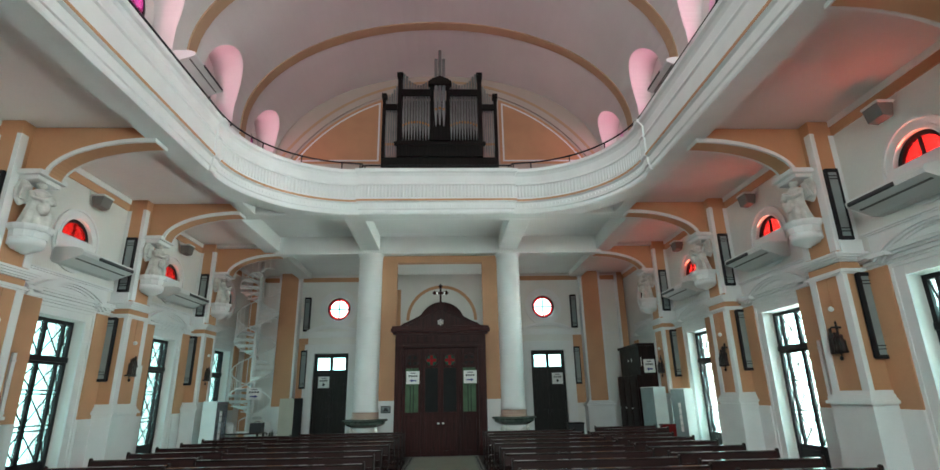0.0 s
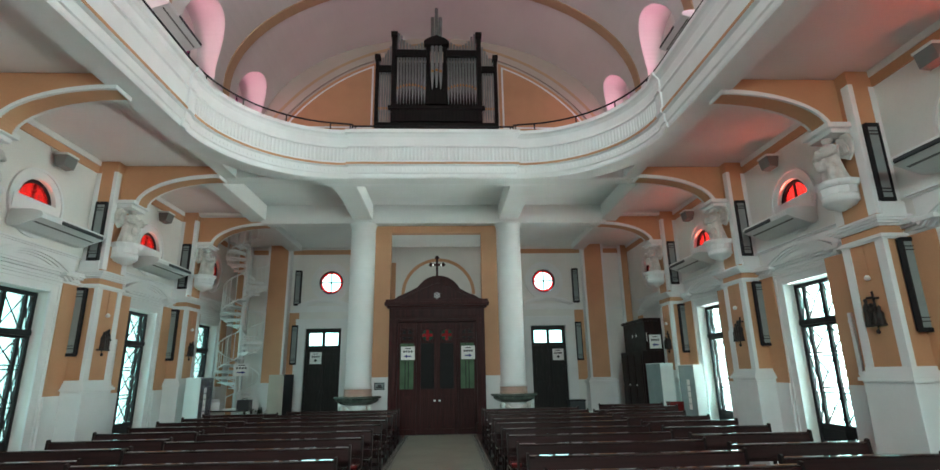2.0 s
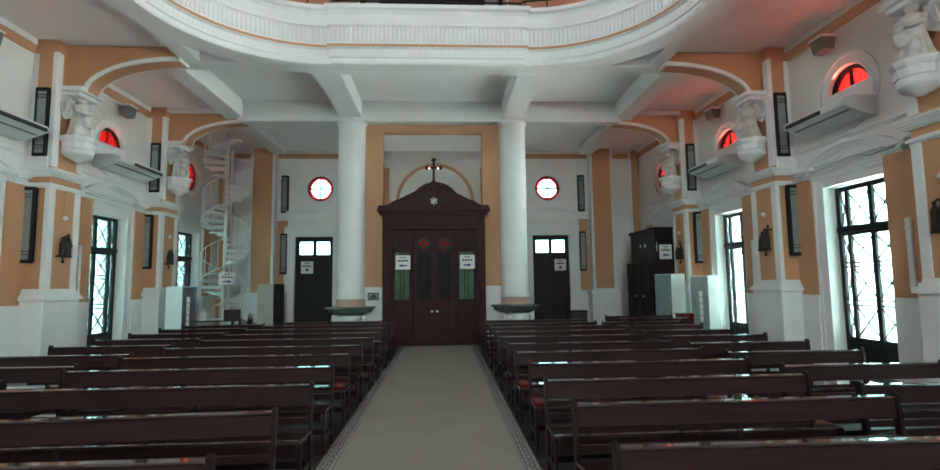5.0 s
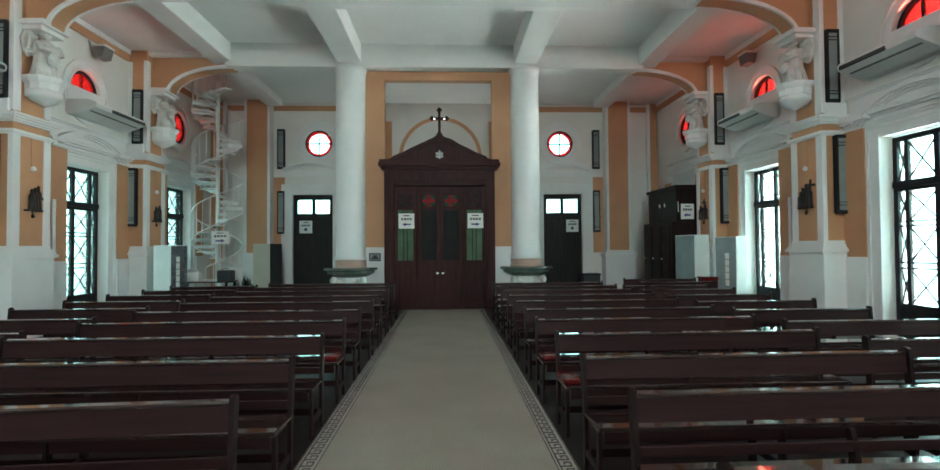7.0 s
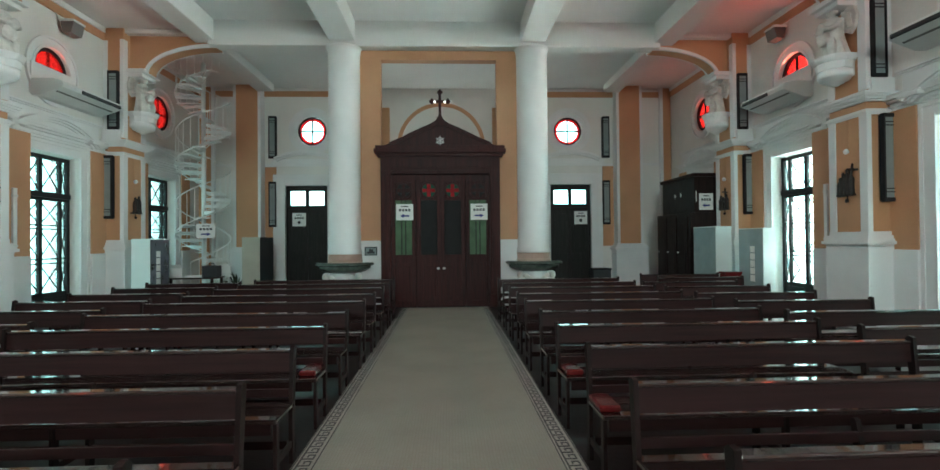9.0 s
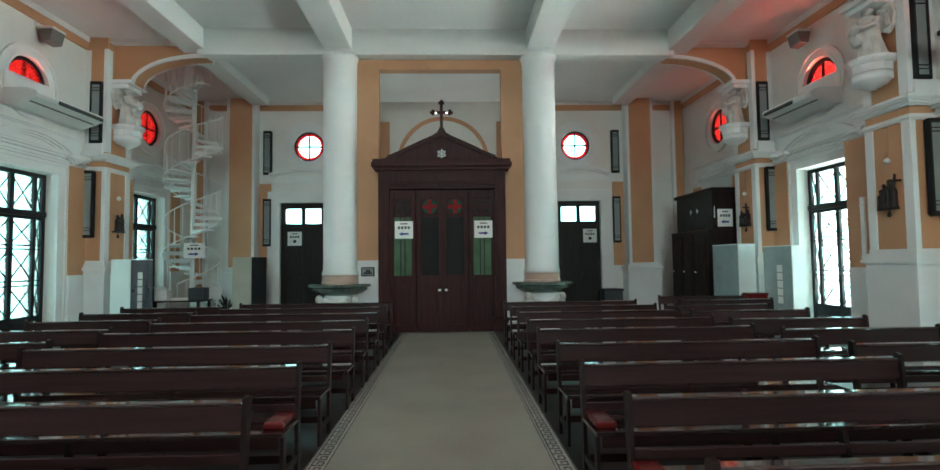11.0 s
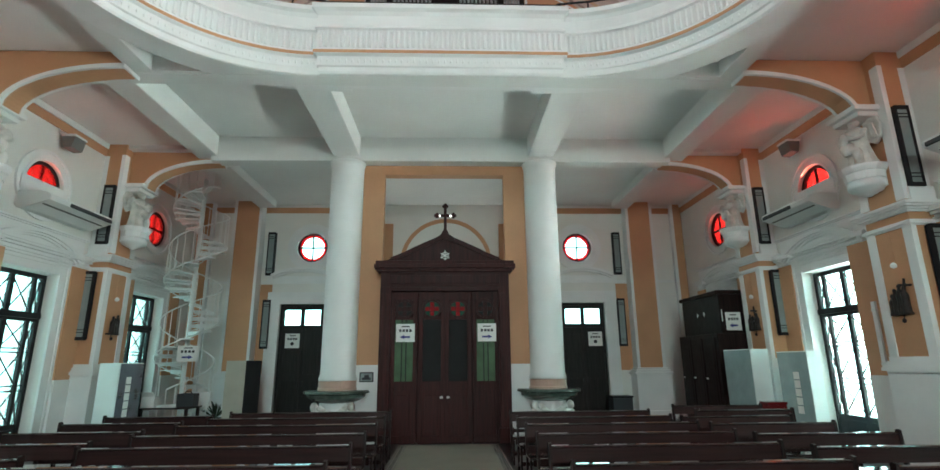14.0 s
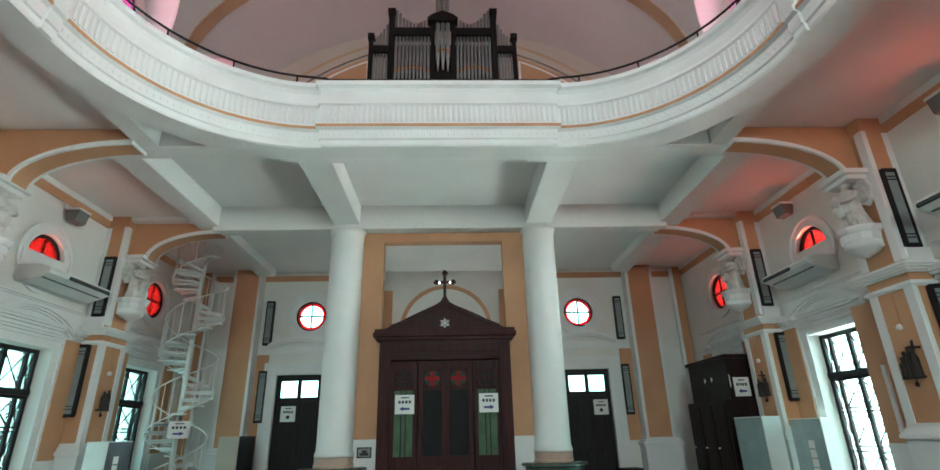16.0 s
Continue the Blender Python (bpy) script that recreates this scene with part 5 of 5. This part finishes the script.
def arrow_sheet(at, w, h, right, rz=0, arrow=True):
    """A notice: illegible lines as bars and an arrow."""
    t = thing("notice_sheet", at, "white paper notice with dark lines and an arrow" if arrow else "white paper notice with a dark round mark", "notice", "paper notices", rz=rz)
    part("sheet", boxes((-w / 2, w / 2, -0.004, 0, -h / 2, h / 2)), PAPER, t)
    for k in range(4):
        x = -w * 0.27 + k * w * 0.18
        part("line", boxes((x - w * 0.06, x + w * 0.06, -0.006, -0.004, h * 0.05, h * 0.20)), INKB, t)
    part("line", boxes((-w * 0.2, w * 0.22, -0.006, -0.004, h * 0.32, h * 0.38)), INKB, t)
    if arrow:
        q = 1 if right else -1
        pts = [(-q * w * 0.26, -h * 0.18), (q * w * 0.06, -h * 0.18), (q * w * 0.06, -h * 0.11), (q * w * 0.28, -h * 0.23), (q * w * 0.06, -h * 0.35), (q * w * 0.06, -h * 0.28), (-q * w * 0.26, -h * 0.28)]
        part("arrow", prism(bmesh.new(), pts, "y", -0.006, -0.004), INK, t)
    else:
        part("mark", disc(bmesh.new(), (0, -0.006, -h * 0.2), "y", h * 0.12, 0.002, 14), INKB, t)


arrow_sheet((-0.88, 17.5 - 0.001, 2.4), 0.43, 0.41, False)
arrow_sheet((1.0, 17.5 - 0.001, 2.4), 0.43, 0.41, True)

# cross on the pediment
cr = thing("cross", (0.03, 17.5, 4.83), "dark wooden cross with two small lamps", "cross")
part("upright", boxes((-0.035, 0.035, -0.025, 0.025, 0, 0.62), bevel=0.006), DARKW, cr)
part("arm", boxes((-0.2, 0.2, -0.024, 0.024, 0.34, 0.41), bevel=0.006), DARKW, cr)
for x, z in ((-0.2, 0.375), (0.2, 0.375), (0, 0.61)):
    bm = bmesh.new()
    for dx, dz in ((0, 0.04), (0.04, 0), (-0.04, 0), (0, -0.03)):
        disc(bm, (x + dx, -0.022, z + dz), "y", 0.035, 0.044, 12)
    part("trefoil", bm, DARKW, cr)
for x in (-0.13, 0.13):
    part("lamp", lathe(bmesh.new(), [(0.008, 0), (0.018, 0.01), (0.018, 0.03), (0.008, 0.04)], 10, (x, -0.045, 0.335)), LIT, cr, "small lit bulb")

# ---- portal back wall: arch line and ochre strips ----
pb = thing("porch_wall", label="pale porch wall with an ochre arch line", category="wall", kind="structure")
bm = bmesh.new()
an = np.linspace(-1.57, 1.57, 40)
prism(bm, [(1.40 * math.sin(a), 4.95 + 1.40 * math.cos(a)) for a in an] + [(1.53 * math.sin(a), 4.95 + 1.53 * math.cos(a)) for a in an[::-1]], "y", YB - 0.03, YB + 0.01)
part("arch_line", bm, ORANGE, pb)
for s in (-1, 1):
    part("strip", boxes((min(s * 1.78, s * 2.3), max(s * 1.78, s * 2.3), YB - 0.06, YB, 0, 6.3)), ORANGE, pb)
part("tympanum", prism(bmesh.new(), [(1.0 * math.sin(a), 4.73 + 1.0 * math.cos(a)) for a in np.linspace(-1.57, 1.57, 30)], "y", YB - 0.10, YB + 0.01), DARKW, pb, "dark wooden door head")
part("door_leaf", boxes((-1.0, 1.0, YB - 0.08, YB, 0.0, 4.73), bevel=0.01), DARKW, pb, "dark wooden main door")
tagged(part("trim", boxes((-8.24, -2.3, YB - 0.03, YB, 6.68, 6.87), (2.3, XW, YB - 0.03, YB, 6.68, 6.87)), ORANGE), "ochre painted frieze on the back wall", "frieze", kind="structure")
for a, b in ((-8.24, -6.96), (-6.04, -2.5), (2.5, 6.04), (6.96, XW)):
    bm = bmesh.new()
    moulding(bm, [(b, YB), (a, YB)], [(0.03, 0.04), (0.07, 0.04)], 4.28)
    tagged(part("trim", bm, MOULD), "white string course on the back wall", "trim", kind="structure")
for s in (-1, 1):
    part("corner_strip", boxes((min(s * 7.8, s * (8.08 + K[s])), max(s * 7.8, s * (8.08 + K[s])), YB - 0.12, YB, 0, 6.98)), ORANGE, pb)
    part("flank_panel", boxes((min(s * 5.66, s * 6.04), max(s * 5.66, s * 6.04), YB - 0.02, YB, 1.45, 4.25)), ORANGE, pb)
    part("corner_edge", boxes((min(s * 7.7, s * 7.8), max(s * 7.7, s * 7.8), YB - 0.14, YB, 0, 6.98)), MOULD, pb)


# ---- back doors ----
def back_door(name, xc, sheet_x):
    d = thing(name, (xc, YB + 0.16, 0), "dark wooden double door with two lit panes", "door", kind="structure")
    w, H = 0.72, 3.62
    part("door_frame", boxes((-w, -w + 0.07, -0.06, 0.06, 0.01, H), (w - 0.07, w, -0.06, 0.06, 0.01, H), (-w + 0.07, w - 0.07, -0.06, 0.06, H - 0.08, H), bevel=0.005), DOORW, d)
    for s in (-1, 1):
        lf = part("leaf", boxes((min(s * 0.001, s * 0.65), max(s * 0.001, s * 0.65), -0.03, 0.03, 0.02, 2.82), (min(s * 0.12, s * 0.54), max(s * 0.12, s * 0.54), -0.045, -0.03, 0.3, 1.2), (min(s * 0.12, s * 0.54), max(s * 0.12, s * 0.54), -0.045, -0.03, 1.4, 2.6), bevel=0.005), DOORW, d)
        part("handle", boxes((min(s * 0.05, s * 0.09), max(s * 0.05, s * 0.09), -0.08, -0.03, 1.05, 1.2), bevel=0.006), IRON, lf)
        p = part("pane", boxes((min(s * 0.06, s * 0.62), max(s * 0.06, s * 0.62), -0.005, 0.005, 2.92, 3.48)), PANE, d)
        p.visible_shadow = False
    part("astragal", boxes((-0.025, 0.025, -0.05, -0.03, 0.03, 2.8), (-0.025, 0.025, 0.03, 0.045, 0.03, 2.8), bevel=0.004), DOORW, d)
    part("transom", boxes((-0.65, 0.65, -0.05, 0.05, 2.82, 2.94), (-0.06, 0.06, -0.04, 0.04, 2.94, 3.46), (-0.65, -0.58, -0.04, 0.04, 2.94, 3.46), (0.58, 0.65, -0.04, 0.04, 2.94, 3.46), (-0.65, 0.65, -0.04, 0.04, 3.44, 3.54), bevel=0.004), DOORW, d)
    part("lattice", tube(bmesh.new(), [(-0.58, -0.01, 3.45), (-0.3, -0.01, 3.2), (-0.58, -0.01, 2.95)], 0.006, 5), IRON, d)
    part("architrave", boxes((-1.12, -w, -0.20, -0.14, 0, 4.0), (w, 1.12, -0.20, -0.14, 0, 4.0), (-w, w, -0.20, -0.14, H, 4.0), bevel=0.006), MOULD, d)
    bm = bmesh.new()
    moulding(bm, [(1.2, -0.16), (-1.2, -0.16)], [(0.05, 0.06), (0.12, 0.06), (0.16, 0.05)], 4.36)
    part("ledge", bm, MOULD, d)
    R, zc = 2.3, 2.43
    a2 = np.linspace(-0.46, 0.46, 20)
    bm = bmesh.new()
    for r0, r1, o in ((R, R + 0.09, 0.16), (R - 0.06, R, 0.09)):
        prism(bm, [(r0 * math.sin(q), zc + r0 * math.cos(q)) for q in a2] + [(r1 * math.sin(q), zc + r1 * math.cos(q)) for q in a2[::-1]], "y", -0.16, -0.16 - o)
    part("pediment", bm, MOULD, d)
    arrow_sheet((xc + sheet_x, YB + 0.16 - 0.046, 2.45), 0.46, 0.46, True, arrow=False)


back_door("door_1", -4.65, -0.28)
back_door("door_2", 4.52, 0.38)

# ---- stoups at the columns ----
for s in (-1, 1):
    t = thing("holy_water_stoup", (s * 2.42, 17.72, 0), "green marble stoup shelf on white cherubs round a column", "stoup", "stoups at the columns")
    part("shelf", lathe(bmesh.new(), [(0.36, 1.14), (0.70, 1.14), (0.73, 1.12), (0.73, 1.08), (0.66, 1.06), (0.36, 1.05)], 32, a0=math.pi, a1=2 * math.pi), GREENM, t, "green veined marble shelf")
    part("basin", lathe(bmesh.new(), [(0.40, 1.055), (0.65, 1.055), (0.64, 0.99), (0.52, 0.92), (0.40, 0.88)], 32, a0=math.pi, a1=2 * math.pi), GREENM, t, "dark green marble basin")
    for k in (-1, 1):
        bm = bmesh.new()
        blob(bm, (k * 0.40, -0.38, 0.80), (0.09, 0.09, 0.10), 2, 0.1, 2)
        blob(bm, (k * 0.38, -0.38, 0.62), (0.13, 0.11, 0.13), 2, 0.2, 5)
        for j in range(4):
            blob(bm, (k * (0.27 - 0.06 * j), -0.42, 0.78 - 0.05 * j), (0.08, 0.035, 0.07), 1, 0.1, j)
        part("cherub", bm, STATUE, t, "white plaster cherub")
    part("pedestal", lathe(bmesh.new(), [(0.46, 0.0), (0.46, 0.30), (0.40, 0.34), (0.36, 0.9)], 24, a0=math.pi, a1=2 * math.pi), MOULD, t, "white pedestal")

pf = thing("picture_frame", (-1.77, 17.758, 1.42), "small black-framed grey picture on the portal foot", "picture")
part("frame", boxes((-0.16, 0.16, -0.02, 0, -0.11, 0.11), bevel=0.004), IRON, pf)
part("print", boxes((-0.135, 0.135, -0.024, -0.02, -0.085, 0.085)), GREYF, pf, "grey print")
part("print_shape", boxes((-0.10, 0.10, -0.026, -0.024, -0.06, -0.01), (-0.05, 0.06, -0.026, -0.024, -0.01, 0.05)), INKB, pf, "dark printed shapes")

# ---- spiral stair ----
SX, SY = -6.98, 19.95
st = thing("spiral_staircase", (SX, SY, 0), "white painted steel spiral staircase with railings", "staircase")
part("pole", tube(bmesh.new(), [(0, 0, 0), (0, 0, 6.98)], 0.06, 14), STEEL, st, smooth=True)
ang = lambda z: math.pi + 2 * math.pi * (z - 1.75) / 2.05
R = 0.74
bm = bmesh.new()
half = 0.26
prism(bm, [(0.05, -0.05), (R - 0.02, -R * math.sin(half) * 0.9), (R, 0), (R - 0.02, R * math.sin(half) * 0.9), (0.05, 0.05)], "z", -0.03, 0.0)
prism(bm, [(0.05, -0.07), (R - 0.02, -R * math.sin(half) * 0.93), (R - 0.02, -R * math.sin(half) * 0.93 + 0.02), (0.05, -0.05)], "z", -0.10, -0.03)
tread_me = bpy.data.meshes.new("tread")
bmesh.ops.recalc_face_normals(bm, faces=bm.faces)
bm.to_mesh(tread_me)
bm.free()
tread_me.materials.append(STEEL)
bal_me = bpy.data.meshes.new("baluster")
bm = tube(bmesh.new(), [(0, 0, 0), (0, 0, 0.92)], 0.012, 6)
bm.to_mesh(bal_me)
bm.free()
bal_me.materials.append(STEEL)
for k in range(1, 34):
    z = 0.2 * k
    o = new("tread", tread_me)
    o.parent, o.matrix_basis = st, pose(0, 0, z, 0, 0, math.degrees(ang(z)))
    part("bracket", tube(bmesh.new(), [(0.07 * math.cos(ang(z)), 0.07 * math.sin(ang(z)), z - 0.16), (0.4 * math.cos(ang(z)), 0.4 * math.sin(ang(z)), z - 0.07), (0.68 * math.cos(ang(z)), 0.68 * math.sin(ang(z)), z - 0.035)], 0.014, 5), STEEL, st)
    for dz in (0.0, 0.1):
        b = new("baluster", bal_me)
        a = ang(z + dz)
        b.parent, b.matrix_basis = st, pose((R - 0.02) * math.cos(a), (R - 0.02) * math.sin(a), z + dz * 0.9)
part("handrail", tube(bmesh.new(), [((R - 0.02) * math.cos(ang(z)), (R - 0.02) * math.sin(ang(z)), z + 0.93) for z in np.linspace(0.2, 6.0, 90)], 0.02, 6), STEEL, st)
part("stringer", tube(bmesh.new(), [((R + 0.0) * math.cos(ang(z)), (R + 0.0) * math.sin(ang(z)), z + 0.02) for z in np.linspace(0.1, 6.6, 100)], 0.018, 6), STEEL, st)


# ---- screens, boxes and cupboards ----
def display_box(name, label, x0, x1, y0, y1, h, white_side, labels=False, side=None):
    t = thing(name, ((x0 + x1) / 2, (y0 + y1) / 2, 0), label, "display case")
    a, b = (x1 - x0) / 2, (y1 - y0) / 2
    s = 1 if white_side > 0 else -1
    part("white_panel", boxes((-a, a, -b, -b + 0.02, 0.04, h)), ACRYW, t, "white end panel")
    part("nave_panel", boxes((min(-s * a, -s * (a - 0.02)), max(-s * a, -s * (a - 0.02)), -b + 0.02, b, 0.04, h)), side or ACRYL, t, "dark translucent panel" if side else "frosted translucent panel")
    part("back_panel", boxes((-a, a, b - 0.015, b, 0.04, h - 0.01)), ACRYL, t)
    part("wall_panel", boxes((min(s * a, s * (a - 0.02)), max(s * a, s * (a - 0.02)), -b + 0.02, b - 0.02, 0.04, h)), ACRYW, t)
    part("top", boxes((-a, a, -b, b, h, h + 0.02)), ACRYW, t)
    part("base", boxes((-a, a, -b, b, 0, 0.08)), ACD, t)
    for k in (0.55, 1.1, 1.5):
        part("shelf", boxes((-a + 0.02, a - 0.02, -b + 0.02, b - 0.02, k, k + 0.02)), ACRYW, t)
    if labels:
        for k in range(5):
            part("sticker", boxes((min(-s * (a + 0.004), -s * a), max(-s * (a + 0.004), -s * a), -0.16, 0.02, 0.65 + k * 0.17, 0.80 + k * 0.17)), PAPER, t, "white paper sticker")


display_box("display_case", "tall frosted acrylic case with a white end panel", -7.33, -6.9, 17.03, 17.9, 1.76, -1, True, SMOKE)
display_box("display_case", "tall frosted acrylic case beside the dark cupboard", 6.88, 7.28, 17.02, 18.2, 1.95, 1)
display_box("display_case", "tall bluish acrylic case with paper stickers", 7.35, 7.62, 15.83, 16.82, 1.88, 1, True)

cb = thing("confessional", (7.55, 19.65, 0), "dark wooden confessional cupboard against the wall", "cupboard")
part("lower_body", boxes((-0.62, 0.54, -1.15, 1.1, 0, 2.4), bevel=0.012), CUPBW, cb)
part("upper_body", boxes((-0.46, 0.54, -1.1, 1.05, 2.4, 3.45), bevel=0.012), CUPBW, cb)
part("top_cornice", boxes((-0.52, 0.54, -1.16, 1.1, 3.40, 3.5), bevel=0.015), CUPBW, cb)
for k in (-0.72, -0.02, 0.66):
    dr = part("door", boxes((-0.645, -0.62, k - 0.3, k + 0.3, 0.12, 2.3), (-0.655, -0.645, k - 0.2, k + 0.2, 0.4, 2.1), bevel=0.004), CUPBW, cb)
    part("knob", boxes((-0.69, -0.655, k + 0.22, k + 0.26, 1.25, 1.29)), STEEL, dr)
for k in (0.1, -0.28):
    part("light_mark", prism(bmesh.new(), [(k - 0.05, 2.95), (k + 0.05, 2.88), (k + 0.05, 3.02)], "x", -0.468, -0.462), PAPER, cb, "small white triangular mark")
part("latch_strip", boxes((-0.42, -0.40, -1.106, -1.1, 2.70, 3.0)), PAPER, cb, "white metal strip")
arrow_sheet((7.42, 18.55 - 0.002, 2.70), 0.40, 0.46, False)

rb = thing("red_box", (7.14, 16.84, 0), "red plastic box standing by the display cases", "box")
part("body", boxes((-0.21, 0.21, -0.14, 0.14, 0, 0.80), bevel=0.02), REDC, rb)
part("lid", boxes((-0.225, 0.225, -0.155, 0.155, 0.80, 0.85), bevel=0.01), REDC, rb)
bb = thing("black_box", (5.3, 21.6, 0), "low black box on the floor by the back door", "box")
part("body", boxes((-0.3, 0.3, -0.25, 0.25, 0, 0.66), bevel=0.02), ACD, bb)
part("lid", boxes((-0.32, 0.32, -0.27, 0.27, 0.66, 0.72), bevel=0.01), IRON, bb)

sc = thing("screen_panel", (-5.64, 20.6, 0), "cream folding screen with a dark side", "screen")
part("front", boxes((-0.26, 0.26, -0.60, -0.56, 0.02, 1.83), bevel=0.004), CREAM, sc)
part("side", boxes((0.22, 0.26, -0.56, 0.6, 0.02, 1.83), bevel=0.004), ACD, sc)
part("foot", boxes((-0.28, 0.28, -0.7, -0.5, 0, 0.03)), IRON, sc)

# table and clutter by the stair
tb = thing("table", (-6.7, 18.6, 0), "dark wooden table with papers by the stair", "table")
part("tabletop", boxes((-0.75, 0.75, -0.35, 0.35, 0.72, 0.76), bevel=0.006), PEW, tb)
for x in (-0.68, 0.68):
    for y in (-0.29, 0.29):
        part("leg", boxes((x - 0.03, x + 0.03, y - 0.03, y + 0.03, 0, 0.72)), PEWZ, tb)
cs = thing("carton", (-7.05, 18.65, 0.76), "open white carton on the table", "box")
part("body", boxes((-0.15, 0.15, -0.12, 0.12, 0, 0.24)), PAPER, cs)
part("flap", prism(bmesh.new(), [(-0.12, 0.24), (-0.2, 0.34), (-0.19, 0.345), (-0.11, 0.245)], "x", -0.15, 0.15), PAPER, cs)
pl = thing("paper_pile", (-6.55, 18.5, 0.76), "loose pile of white paper on the table", "papers")
for k in range(4):
    o = part("sheet", boxes((-0.2, 0.2, -0.13, 0.13, 0.012 * k, 0.012 * k + 0.01)), PAPER, pl)
    o.matrix_basis = pose(0, 0, 0, 0, 0, 9 * k - 14)
bx = thing("dark_case", (-6.15, 18.6, 0.76), "dark case standing on the table", "case")
part("body", boxes((-0.2, 0.2, -0.15, 0.15, 0, 0.3), bevel=0.02), ACD, bx)
part("handle", tube(bmesh.new(), [(-0.08, 0, 0.3), (-0.06, 0, 0.35), (0.06, 0, 0.35), (0.08, 0, 0.3)], 0.01, 6), IRON, bx)
ch = thing("folding_chair", (-6.15, 19.15, 0), "white folding chair beside the stair", "chair")
part("seat", boxes((-0.2, 0.2, -0.2, 0.2, 0.44, 0.47), bevel=0.006), STEEL, ch)
part("backrest", boxes((-0.2, 0.2, 0.18, 0.21, 0.7, 1.05), bevel=0.006), STEEL, ch)
for x in (-0.19, 0.19):
    part("leg", tube(bmesh.new(), [(x, -0.25, 0), (x, 0.19, 0.9)], 0.014, 6), STEEL, ch)
    part("leg", tube(bmesh.new(), [(x, 0.25, 0), (x, -0.15, 0.45)], 0.014, 6), STEEL, ch)
plant = thing("pot_plant", (-6.3, 20.6, 0), "small dark pot plant at the foot of the stair", "plant")
part("pot", lathe(bmesh.new(), [(0.13, 0), (0.17, 0.3), (0.18, 0.32), (0.15, 0.32)], 16), ACD, plant)
LEAF = mat("dark_leaf", (0.04, 0.07, 0.035), 0.5, vary=0.2, scale=8, bump=0.0)
rl = random.Random(9)
for k in range(26):
    a, e, L = rl.uniform(0, 6.28), rl.uniform(0.5, 1.3), rl.uniform(0.35, 0.95)
    d = Vector((math.cos(a) * math.cos(e), math.sin(a) * math.cos(e), math.sin(e)))
    side = Vector((-math.sin(a), math.cos(a), 0)) * 0.035
    b0, m0, t0 = Vector((0, 0, 0.3)), Vector((0, 0, 0.3)) + d * L * 0.6, Vector((0, 0, 0.3)) + d * L + Vector((0, 0, -0.08 * L))
    bm = bmesh.new()
    v = [bm.verts.new(q) for q in (b0, m0 - side, t0, m0 + side, m0 + Vector((0, 0, 0.02)))]
    for f in ((0, 1, 4), (1, 2, 4), (2, 3, 4), (3, 0, 4)):
        bm.faces.new([v[j] for j in f])
    part("leaf", bm, LEAF, plant)
arrow_sheet((-6.58, 19.205, 2.01), 0.52, 0.40, True)
sp = thing("sign_post", (-6.58, 19.222, 0), "thin stand that carries a paper notice", "stand")
part("pole", tube(bmesh.new(), [(0, 0, 0.02), (0, 0, 2.19)], 0.015, 8), STEEL, sp)
part("foot", lathe(bmesh.new(), [(0.16, 0), (0.15, 0.02), (0.02, 0.03)], 16), STEEL, sp)
